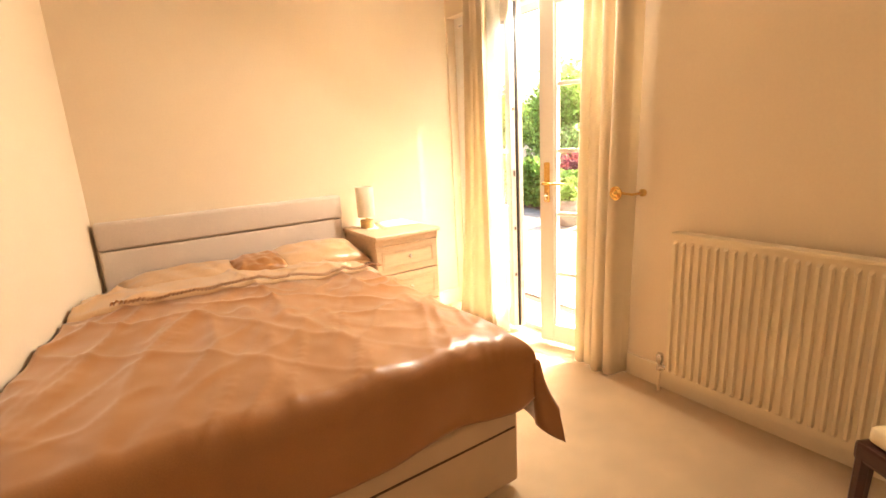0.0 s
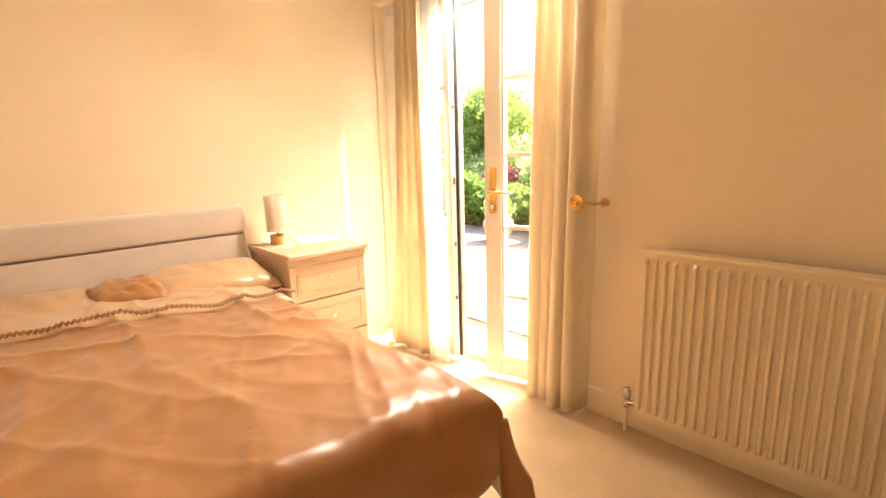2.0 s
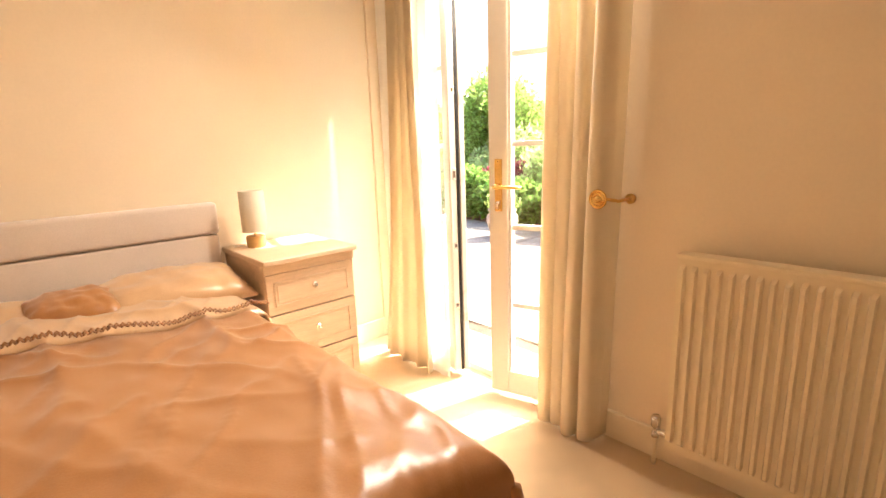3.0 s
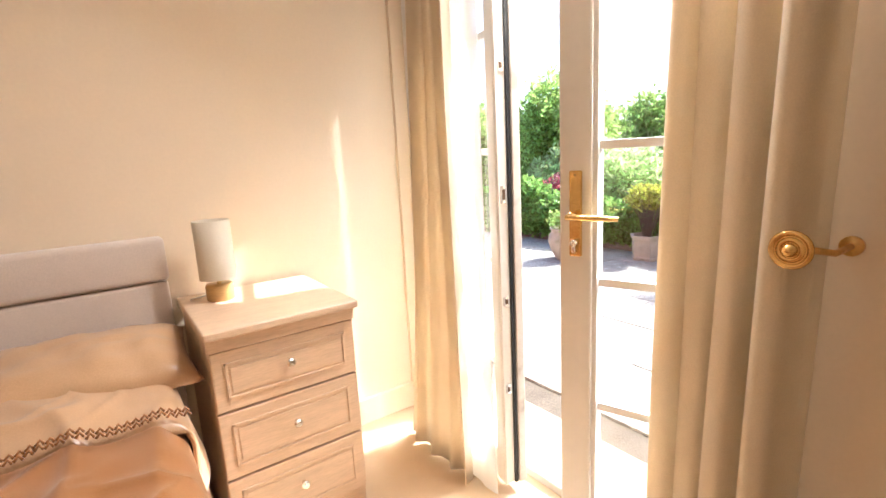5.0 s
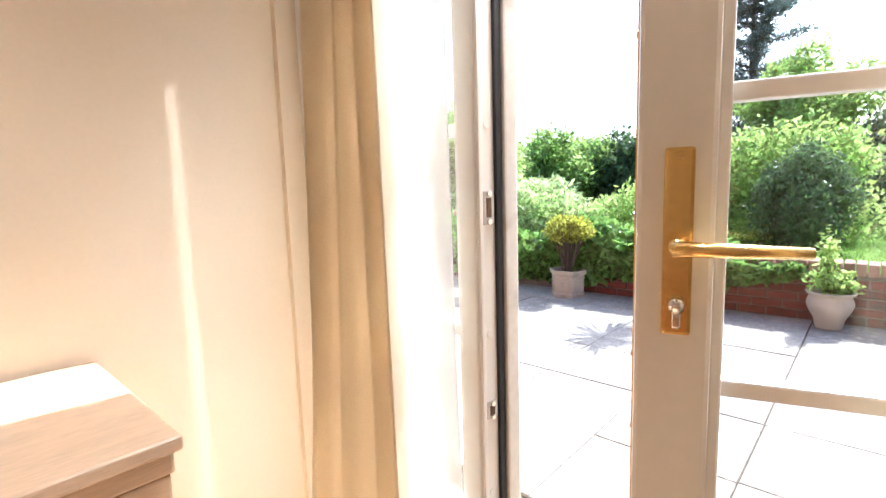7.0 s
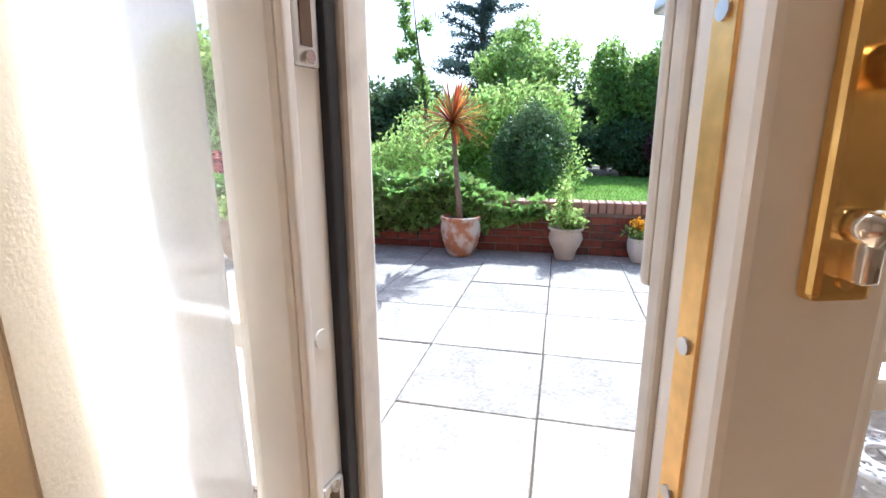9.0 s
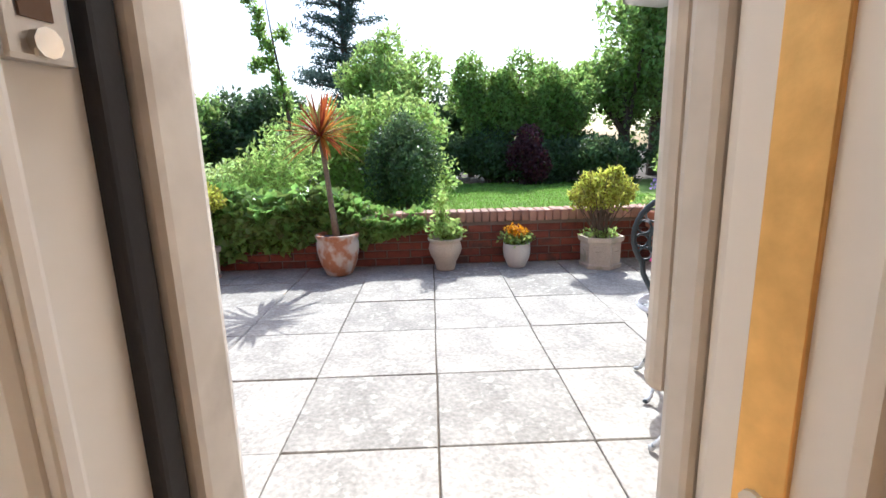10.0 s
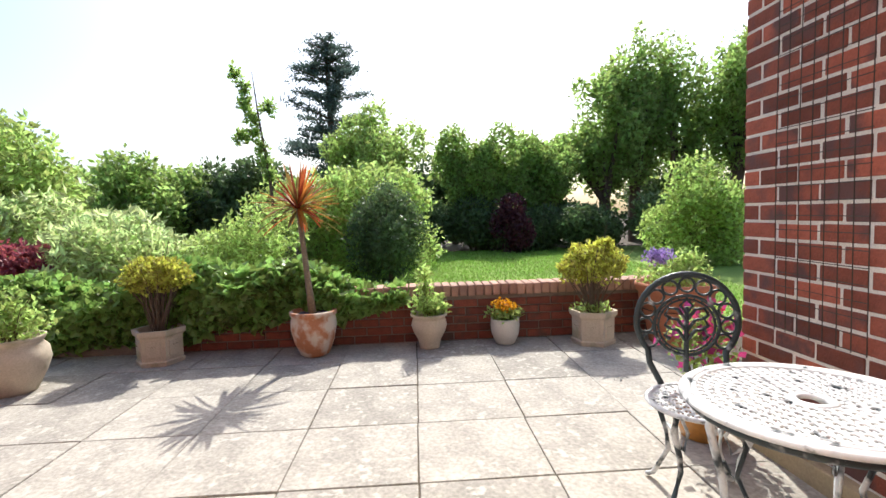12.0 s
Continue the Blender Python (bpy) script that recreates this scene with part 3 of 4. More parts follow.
duvet = empty("duvet", Matrix.Translation((0, 0, 0)), "golden satin duvet rumpled over the divan bed", "duvet")
duvet_sheet(XL + 0.02, BX1 + 0.02, BYF - 0.02, -0.36, 0.59, "cover", M_SATIN, 0.30, 0.19, 150, 170, "golden satin duvet cover rumpled over the bed")
duvet_sheet(XL + 0.02, BX1 + 0.035, -0.70, -0.36, 0.607, "border", M_SATIN2, 0.20, 0.0, 150, 40, "pale gold satin turned-back border with ruched seam")
seam = bmesh.new()
for i in range(76):
    x = XL + 0.04 + i * 0.0158
    z = 0.622 + 0.05 * (1 - min(1.0, (x - XL) / 0.9)) + cloth_height(x, -0.70) + 0.025 * math.sin(math.pi * (x - XL) / 1.22)
    for dy in (0.0, 0.022):
        tube([(x, -0.697 + dy, z - 0.004), (x + 0.0075, -0.690 + dy, z + 0.003), (x + 0.014, -0.697 + dy, z - 0.004)], 0.0032, 5, seam)
part("ruched_seam", seam, M_SATIN, duvet, "ruched golden seam", True)


def pillow(name, cx, cy, cz, lx, ly, lz, seed, material, tilt, label):
    bm = bmesh.new()
    bmesh.ops.create_grid(bm, x_segments=36, y_segments=24, size=1)
    top = bm.verts[:]
    for v in top:
        u, w = v.co.x, v.co.y
        f = max(0.0, (1 - abs(u) ** 3.2) * (1 - abs(w) ** 3.0)) ** 0.55
        p = Vector((u * 2 + seed, w * 2, 0.5))
        wr = 0.12 * noise.noise(p * 1.6) + 0.05 * noise.noise(p * 4) + 0.06 * math.sin(u * 14 + 3 * w + 2 * noise.noise(p)) * (1 - f * 0.5)
        pin = 1 - 0.06 * (1 - w * w) * abs(u) ** 4
        v.co = Vector((u * lx / 2 * pin, w * ly / 2 * (1 - 0.06 * (1 - u * u) * abs(w) ** 4), lz * f * (1 + wr)))
    lower = bm.copy()
    for v in lower.verts:
        v.co.z = -v.co.z * 0.25
    bmesh.ops.reverse_faces(lower, faces=lower.faces)
    bm = join(bm, lower)
    bmesh.ops.remove_doubles(bm, verts=bm.verts, dist=0.0008)
    ob = single(name, bm, material, label, "pillow", smooth=True, group="pillows on the bed")
    ob.matrix_world = pose(cx, cy, cz, tilt, 0, 0)
    return ob


pillow("pillow", -1.86, -0.275, 0.605, 0.62, 0.36, 0.085, 1, M_SATIN2, 8, "pale gold satin pillow lying against the headboard")
pillow("pillow", -1.20, -0.265, 0.612, 0.58, 0.36, 0.09, 5, M_SATIN2, 10, "pale gold satin pillow lying against the headboard")
pillow("pillow", -1.52, -0.31, 0.625, 0.30, 0.26, 0.08, 9, M_SATIN, 12, "small gold satin cushion between the pillows")

# ---- bedside chest ----
CX0, CX1, CY, CZ = -0.912, -0.468, -0.505, 0.728
chest = empty("bedside_chest", Matrix.Translation((CX0, 0, 0)), "pale oak three-drawer bedside chest with crystal knobs", "chest of drawers")
w = CX1 - CX0
part("body", box(0.012, w - 0.012, -0.455, -0.022, 0.0, CZ - 0.026, 0.002), M_OAK, chest)
part("top", box(0.0, w, CY, -0.02, CZ - 0.024, CZ, 0.007, 3), M_OAK, chest)
part("frieze", box(0.006, w - 0.006, -0.478, -0.456, CZ - 0.066, CZ - 0.027, 0.005), M_OAK, chest)
for zb, zt in ((0.485, 0.660), (0.278, 0.478), (0.070, 0.271)):
    dr = part("drawer", box(0.012, w - 0.012, -0.474, -0.456, zb, zt, 0.004), M_OAK, chest)
    a, b = 0.045, w - 0.045
    bm = box(a, b, -0.478, -0.4735, zt - 0.042, zt - 0.034, 0.0015)
    box(a, b, -0.478, -0.4735, zb + 0.034, zb + 0.042, 0.0015, bm=bm)
    box(a, a + 0.008, -0.478, -0.4735, zb + 0.034, zt - 0.034, 0.0015, bm=bm)
    box(b - 0.008, b, -0.478, -0.4735, zb + 0.034, zt - 0.034, 0.0015, bm=bm)
    box(a + 0.014, b - 0.014, -0.4765, -0.4735, zb + 0.050, zt - 0.050, 0.0012, bm=bm)
    part("moulding", bm, M_OAK, dr)
    kn = lathe([(0.006, 0.0), (0.005, 0.010), (0.013, 0.018), (0.014, 0.023), (0.009, 0.029), (0.001, 0.030)], 10)
    bmesh.ops.rotate(kn, verts=kn.verts, cent=(0, 0, 0), matrix=Matrix.Rotation(radians(90), 3, 'X'))
    bmesh.ops.translate(kn, verts=kn.verts, vec=(w / 2, -0.476, (zb + zt) / 2 + 0.012))
    part("knob", kn, M_CHROME, dr, "faceted crystal knob")
part("plinth", box(0.012, w - 0.012, -0.462, -0.02, 0.0, 0.066, 0.003), M_OAK, chest)

lamp = empty("table_lamp", Matrix.Translation((-0.795, -0.155, CZ)), "small table lamp with cream cylinder shade and wooden base", "lamp")
part("base", lathe([(0.040, 0.0), (0.043, 0.004), (0.043, 0.048), (0.040, 0.053)], 32), M_LWOOD, lamp, "honey-coloured wooden base", True)
part("stem", tube([(0, 0, 0.05), (0, 0, 0.14)], 0.006, 10), M_BRASS2, lamp)
bm = lathe([(0.056, 0.072), (0.056, 0.262), (0.0535, 0.262), (0.0535, 0.072), (0.056, 0.072)], 40)
for f in [f for f in bm.faces if len(f.verts) > 4]:
    bm.faces.remove(f)
part("shade", bm, M_SHADE, lamp, "cream fabric cylinder shade", True)
cable = tube([(-0.78, -0.12, CZ + 0.006), (-0.83, -0.09, CZ + 0.006), (-0.878, -0.10, CZ + 0.004), (-0.882, -0.10, 0.68), (-0.885, -0.06, 0.5), (-0.885, -0.03, 0.3)], 0.003, 6)
single("lamp_cable", cable, M_UPVC, "thin white lamp cable beside the chest", "cable", smooth=True)

# ---- dining chair near the radiator ----
ch = empty("chair", pose(-0.50, -2.90, 0, rz=-28), "dark mahogany chair with a cream padded seat", "chair")
part("seat", box(-0.2, 0.2, -0.2, 0.2, 0.44, 0.49, 0.02, 3), M_SEAT, ch, "cream padded seat", True)
bm = box(-0.215, 0.215, -0.215, 0.215, 0.385, 0.438, 0.01, 2)
part("seat_frame", bm, M_MAHOG, ch)
for sx in (-1, 1):
    part("leg", tube([(sx * 0.195, -0.195, 0.40), (sx * 0.2, -0.2, 0.2), (sx * 0.2, -0.205, 0.0)], [0.022, 0.019, 0.014], 8), M_MAHOG, ch)
    part("leg", tube([(sx * 0.195, 0.195, 0.40), (sx * 0.2, 0.2, 0.2), (sx * 0.2, 0.24, 0.0)], [0.022, 0.019, 0.014], 8), M_MAHOG, ch)

# ---- outdoors: ground ----
PZ = -0.137
single("ground", box(-60, 90, -70, 70, PZ - 0.5, PZ - 0.05), M_EARTH, "bare garden earth reaching to the trees", "ground", "structure")
single("lawn", box(4.55, 14.5, -9, 1.5, PZ - 0.06, PZ + 0.0, 0.02), M_LAWN, "sunlit mown lawn", "lawn", "structure")
rng = np.random.default_rng(5)
gp = np.stack([rng.uniform(4.6, 14.4, 60000), rng.uniform(-5.5, 1.4, 60000), np.full(60000, PZ)], 1)
tagged(new("grass", leaves("grass", gp, 0.055, M_GRASS, rng, 5, 1.6, 0.5)), "short mown grass", "grass", kind="stuff")

# house outside, closing the view round the doors
bm = box(XO, XO + 0.02, -2.5, D0, PZ - 0.04, 3.2)
box(XO, XO + 0.02, D1, 6.0, PZ - 0.04, 3.2, bm=bm)
box(XO, XO + 0.02, D0, D1, DT, 3.2, bm=bm)
single("wall_outer", bm, M_BRICK, "red brick house wall round the french window", "wall", "structure")

# low garden wall
WX, WT = 4.30, 0.268
lw = tagged(new("garden_wall"), "low red brick patio wall with brick coping", "wall", kind="structure")
M_MORTAR_LOW = mat("dark_mortar", (0.20, 0.15, 0.115), 0.95, 0.3, 10, 140, 0.5, 0.006)
part("core", box(WX + 0.012, WX + 0.215, -3.4, 6.5, PZ - 0.04, WT), M_MORTAR_LOW, lw)

# ---- pots and plants ----
def pot(name, x, y, profile, material, label, sides=None, rot=0.0, soil=0.8):
    p = empty(name, pose(x, y, PZ, rz=rot), label, "plant pot")
    part("body", lathe(profile, 36, sides=sides), material, p, smooth=sides is None)
    rtop, ztop = profile[-1]
    part("soil", lathe([(rtop * 0.2, ztop * soil), (rtop * 0.99, ztop * soil + 0.004)], 20), M_EARTH, p)
    return p


def hollow(outer, wall=0.022, depth=0.3):
    """Pot section: outside up, over the rim and down inside."""
    rim = outer[-1]
    return outer + [(rim[0] - wall, rim[1]), (rim[0] - wall * 1.3, rim[1] * (1 - depth))]


def plant(name, x, y, z, blobs, n, size, material, label, seed, aspect=1.9, stems=0, stem_z=0.0, spread=0.1, up=0.4):
    rng = np.random.default_rng(seed)
    t = empty(name, Matrix.Translation((x, y, z)), label, "plant")
    if stems:
        bm = bmesh.new()
        for k in range(stems):
            b = blobs[k % len(blobs)][0] + rng.normal(size=3) * spread * 0.6
            r0 = rng.uniform(-0.04, 0.04, 2)
            tube([(r0[0], r0[1], 0), (b[0] * 0.45 + r0[0], b[1] * 0.45 + r0[1], b[2] * 0.5), tuple(b)], [0.006, 0.0045, 0.002], 5, bm)
        tagged(part("stems", bm, M_BARK, t, "bare brown stems"), kind="stuff")
    ob = new("foliage", leaves("foliage", crown_points(rng, blobs, n, 0.8), size, material, rng, aspect, up))
    ob.parent = t
    return t


def B(*rows):
    return [(np.array(r[:3], float), np.array(r[3:6], float)) for r in rows]


URN = [(0.10, 0.0), (0.12, 0.012), (0.165, 0.12), (0.19, 0.24), (0.188, 0.30), (0.178, 0.33), (0.192, 0.345), (0.196, 0.372), (0.19, 0.38)]
pot("terracotta_pot", 4.06, -0.01, hollow(URN), M_TERRA, "flaking whitewashed terracotta pot against the patio wall")
cord = empty("cordyline", Matrix.Translation((4.06, -0.01, PZ + 0.31)), "orange cordyline palm with a bare fibrous trunk", "plant")
TZ = 0.92
part("trunk", tube([(0, 0, -0.03), (0.0, 0.03, 0.3), (0.0, 0.055, 0.62), (0.0, 0.08, TZ)], [0.036, 0.026, 0.022, 0.024], 12), M_TRUNK, cord, smooth=True)
rng = np.random.default_rng(11)
bmA, bmB = bmesh.new(), bmesh.new()
for k in range(120):
    bm = bmA if k % 3 else bmB
    az, el = rng.uniform(0, 6.28), radians(rng.uniform(-22, 85))
    Lf = rng.uniform(0.28, 0.44)
    d = Vector((math.cos(az) * math.cos(el), math.sin(az) * math.cos(el), math.sin(el)))
    s = d.cross(Vector((0, 0, 1))).normalized() * rng.uniform(0.010, 0.017)
    base_p = Vector((0, 0.08, TZ - 0.02 + 0.05 * rng.random()))
    prev = None
    for q in range(6):
        u = q / 5
        c = base_p + d * Lf * u + Vector((0, 0, -0.09 * u * u * (1 - el * 0.6)))
        wd = s * (0.5 + 1.6 * u * (1 - u)) * (1.0 if q < 5 else 0.05)
        cur = (bm.verts.new(c - wd), bm.verts.new(c + Vector((0, 0, -0.004))), bm.verts.new(c + wd))
        if prev:
            bm.faces.new((prev[0], prev[1], cur[1], cur[0]))
            bm.faces.new((prev[1], prev[2], cur[2], cur[1]))
        prev = cur
part("leaf_crown", bmA, L_CORD, cord, "spiky orange leaves")
part("inner_leaves", bmB, leafmat("cordyline_olive", (0.30, 0.22, 0.06), 0.35), cord, "olive and orange leaves")
st = bmesh.new()
for k in range(14):
    a = k * 2.4
    own = bmesh.new()
    bmesh.ops.create_icosphere(own, subdivisions=2, radius=0.03 + 0.008 * (k % 3))
    bmesh.ops.scale(own, verts=own.verts, vec=(1.2, 0.9, 0.65))
    bmesh.ops.translate(own, verts=own.verts, vec=(4.06 + 0.10 * math.cos(a) * (0.6 + 0.4 * (k % 2)), -0.01 + 0.10 * math.sin(a), PZ + 0.335))
    join(st, own)
single("pebbles", st, mat("dark_pebble", (0.10, 0.10, 0.11), 0.5, 0.5, 9, 40, 0.2, tint=(0.4, 0.38, 0.36), tint_scale=5), "dark and pale pebbles heaped round the palm", "pebbles", kind="stuff", smooth=True)

BELLY = [(0.085, 0.0), (0.09, 0.02), (0.10, 0.075), (0.14, 0.15), (0.155, 0.20), (0.145, 0.245), (0.135, 0.265), (0.16, 0.285), (0.162, 0.30)]
pot("stoneware_pot", 4.12, -0.985, hollow(BELLY), M_STONEPOT, "sandy stoneware pot with a waisted foot")
plant("sweet_pea", 4.12, -0.985, PZ + 0.25, B((0, 0, 0.12, 0.15, 0.17, 0.10), (0, 0.03, 0.32, 0.05, 0.07, 0.24), (0, -0.06, 0.10, 0.10, 0.12, 0.08)), 850, 0.05, L_LIGHT, "straggly green plant with tall thin stems", 21, stems=10)
EGG = [(0.075, 0.0), (0.085, 0.01), (0.118, 0.09), (0.128, 0.16), (0.124, 0.215), (0.126, 0.225)]
pot("white_pot", 4.14, -1.655, hollow(EGG, 0.014), M_WHITEPOT, "small pale grey egg-shaped pot")
plant("marigold", 4.14, -1.655, PZ + 0.20, B((0, 0, 0.06, 0.13, 0.15, 0.07)), 420, 0.05, L_LIGHT, "low leafy green marigold plant", 22)
plant("marigold_blooms", 4.13, -1.655, PZ + 0.27, B((-0.03, 0.03, 0.08, 0.06, 0.09, 0.05), (0, -0.02, 0.06, 0.08, 0.10, 0.04)), 420, 0.028, P_YEL, "bright yellow and orange flower heads", 23, 1.1)


def hexpot(x, y, label, rot):
    prof = [(0.18, 0.0), (0.19, 0.035), (0.175, 0.045), (0.178, 0.23), (0.20, 0.25), (0.205, 0.29), (0.175, 0.29), (0.17, 0.2)]
    p = pot("hexagonal_planter", x, y, prof, M_STONEPOT, label, 6, rot)
    for k in range(6):
        a = radians(60 * k + 30)
        c, r = Vector((math.cos(a), math.sin(a), 0)), 0.155
        own = box(-0.004, 0.006, -0.055, 0.055, 0.075, 0.205, 0.003, 1)
        bmesh.ops.transform(own, matrix=Matrix.Translation(c * r) @ Matrix.Rotation(a, 4, 'Z'), verts=own.verts)
        part("panel", own, M_STONEPOT, p)
    return p


hexpot(4.04, -2.41, "square-panelled sandy hexagonal planter", 8)
BUSHTOP = B((0, 0, 0.42, 0.24, 0.27, 0.14), (0.02, 0.14, 0.40, 0.14, 0.15, 0.11), (0, -0.14, 0.45, 0.16, 0.16, 0.12), (0, 0.06, 0.52, 0.12, 0.14, 0.10), (0, -0.1, 0.60, 0.07, 0.09, 0.07))
plant("golden_shrub", 4.04, -2.41, PZ + 0.24, BUSHTOP, 4600, 0.045, L_YEL, "yellow-green domed shrub on bare brown stems", 31, stems=46, spread=0.16)
plant("underplanting", 4.04, -2.41, PZ + 0.25, B((0, 0, 0.05, 0.16, 0.17, 0.05)), 300, 0.04, L_LIGHT, "low green leaves under the shrub", 32)
hexpot(4.04, 1.25, "sandy hexagonal planter beside the ivy", 40)
plant("golden_shrub", 4.04, 1.25, PZ + 0.24, B((0, 0, 0.46, 0.22, 0.25, 0.12), (0.02, 0.14, 0.46, 0.14, 0.14, 0.10), (0, -0.14, 0.48, 0.16, 0.14, 0.11), (0, 0, 0.56, 0.14, 0.2, 0.07)), 4200, 0.043, L_YEL, "yellow-green domed shrub on bare brown stems", 33, stems=60, spread=0.16)
BIGB = [(0.13, 0.0), (0.14, 0.02), (0.19, 0.12), (0.225, 0.22), (0.215, 0.30), (0.18, 0.345), (0.20, 0.37), (0.205, 0.39)]
pot("stoneware_jar", 3.46, 1.95, hollow(BIGB), M_STONEPOT, "large sandy round-bellied jar")
plant("herb_clump", 3.46, 1.95, PZ + 0.33, B((0, 0, 0.14, 0.24, 0.26, 0.13), (0, -0.05, 0.25, 0.1, 0.1, 0.16)), 900, 0.05, L_LIGHT, "leafy green herb clump with spiky shoots", 35, stems=14)
TUB = [(0.20, 0.0), (0.21, 0.01), (0.29, 0.44), (0.32, 0.45), (0.33, 0.50), (0.325, 0.52)]
pot("terracotta_tub", 3.95, -3.10, hollow(TUB), M_TERRA2, "big orange terracotta tub on the patio")
plant("campanula", 3.95, -3.10, PZ + 0.46, B((0, 0, 0.10, 0.30, 0.30, 0.10), (0, -0.1, 0.22, 0.16, 0.16, 0.12)), 1300, 0.05, L_LIGHT, "pale leafy bedding plant", 36, stems=12)
plant("campanula_flowers", 3.95, -2.95, PZ + 0.64, B((0, 0, 0.10, 0.10, 0.13, 0.07)), 420, 0.028, P_LILAC, "cluster of lilac flowers", 37, 1.1)
pot("orange_pot", 2.27, -2.30, hollow([(0.09, 0.0), (0.10, 0.01), (0.135, 0.12), (0.145, 0.19), (0.15, 0.21)], 0.015), mat("glazed_ochre", (0.45, 0.20, 0.04), 0.35, 0.2, 6, 50, 0.05), "ochre glazed pot behind the chair")
plant("petunia", 2.27, -2.30, PZ + 0.05, B((0, 0, 0.42, 0.12, 0.16, 0.20),), 450, 0.045, L_MID, "petunia foliage in a pot", 38, stems=8)
plant("petunia_flowers", 2.26, -2.30, PZ + 0.07, B((0, 0, 0.42, 0.13, 0.17, 0.22),), 110, 0.05, P_PINK, "bright pink petunia flowers", 39, 1.05)


# ---- cast iron table and chairs ----
def lattice(bm, r0, r1, z, rows, thick=0.0055):
    """Rings of small cast loops filling a disc."""
    for k in range(rows):
        ra = r0 + (r1 - r0) * (k + 0.5) / rows
        dr = (r1 - r0) / rows * 0.5
        n = max(6, int(2 * math.pi * ra / (dr * 2.1)))
        for i in range(n):
            a = 2 * math.pi * (i + 0.5 * (k % 2)) / n
            pts = []
            for q in range(10):
                b = 2 * math.pi * q / 10
                rr = ra + dr * 1.02 * math.cos(b)
                aa = a + math.pi / n * 1.0 * math.sin(b) + 0.25 * dr * math.cos(b)
                pts.append((rr * math.cos(aa), rr * math.sin(aa), z))
            tube(pts, thick, 5, bm, True, flat=0.8)
            tube([(ra * 0.985 * math.cos(a), ra * 0.985 * math.sin(a), z - 0.003), ((ra + dr * 0.7) * math.cos(a + 0.3 * math.pi / n), (ra + dr * 0.7) * math.sin(a + 0.3 * math.pi / n), z - 0.003)], thick, 4, bm)


def iron_leg(bm, a, r0, r1, z0, wave=0.05, t=0.013):
    c, s = math.cos(a), math.sin(a)
    prof = [(r0, z0), (r0 + 0.015, z0 * 0.85), (r0 - 0.02, z0 * 0.6), (r0 - 0.03, z0 * 0.42), (r0 + 0.01, z0 * 0.22), (r1 - 0.02, z0 * 0.07), (r1, 0.015), (r1 + 0.012, 0.012)]
    tube([(c * r, s * r, z) for r, z in prof], [t * 1.3, t * 1.25, t, t * 0.9, t * 0.9, t, t * 1.2, t * 0.9], 8, bm, flat=0.7)
    tube([(c * (r0 - 0.035), s * (r0 - 0.035), z0 * 0.95), (c * (r0 - 0.075), s * (r0 - 0.075), z0 * 0.78), (c * (r0 - 0.05), s * (r0 - 0.05), z0 * 0.62), (c * (r0 - 0.02), s * (r0 - 0.02), z0 * 0.7)], 0.007, 6, bm)
    return bm


TT = 0.637
tb = empty("garden_table", pose(1.17, -1.91, PZ, rz=20), "round white chipped cast-iron garden table on the patio", "table")
bm = tube(circle(0.300, 48, (0, 0, TT)), 0.017, 8, closed=True, flat=0.55)
tube(circle(0.275, 48, (0, 0, TT)), 0.009, 6, bm, True)
tube(circle(0.045, 20, (0, 0, TT)), 0.014, 6, bm, True, flat=0.6)
lattice(bm, 0.055, 0.272, TT, 8, 0.0050)
part("tabletop", bm, M_IRON_W, tb, "pierced white table top", True)
part("apron", tube(circle(0.29, 40, (0, 0, TT - 0.022)), 0.010, 6, closed=True), M_IRON_D, tb, "dark green underside rim", True)
for k in range(3):
    part("leg", iron_leg(bmesh.new(), radians(120 * k + 40), 0.22, 0.30, TT - 0.02), M_IRON_MIX, tb, smooth=True)
bm = tube(circle(0.15, 32, (0, 0, 0.16)), 0.011, 6, closed=True)
tube(circle(0.07, 20, (0, 0, 0.16)), 0.009, 6, bm, True)
lattice(bm, 0.075, 0.145, 0.16, 2)
for k in range(3):
    a = radians(120 * k + 40)
    tube([(0.15 * math.cos(a), 0.15 * math.sin(a), 0.16), (0.225 * math.cos(a), 0.225 * math.sin(a), 0.16)], 0.009, 6, bm)
part("shelf", bm, M_IRON_W, tb, "pierced lower shelf", True)


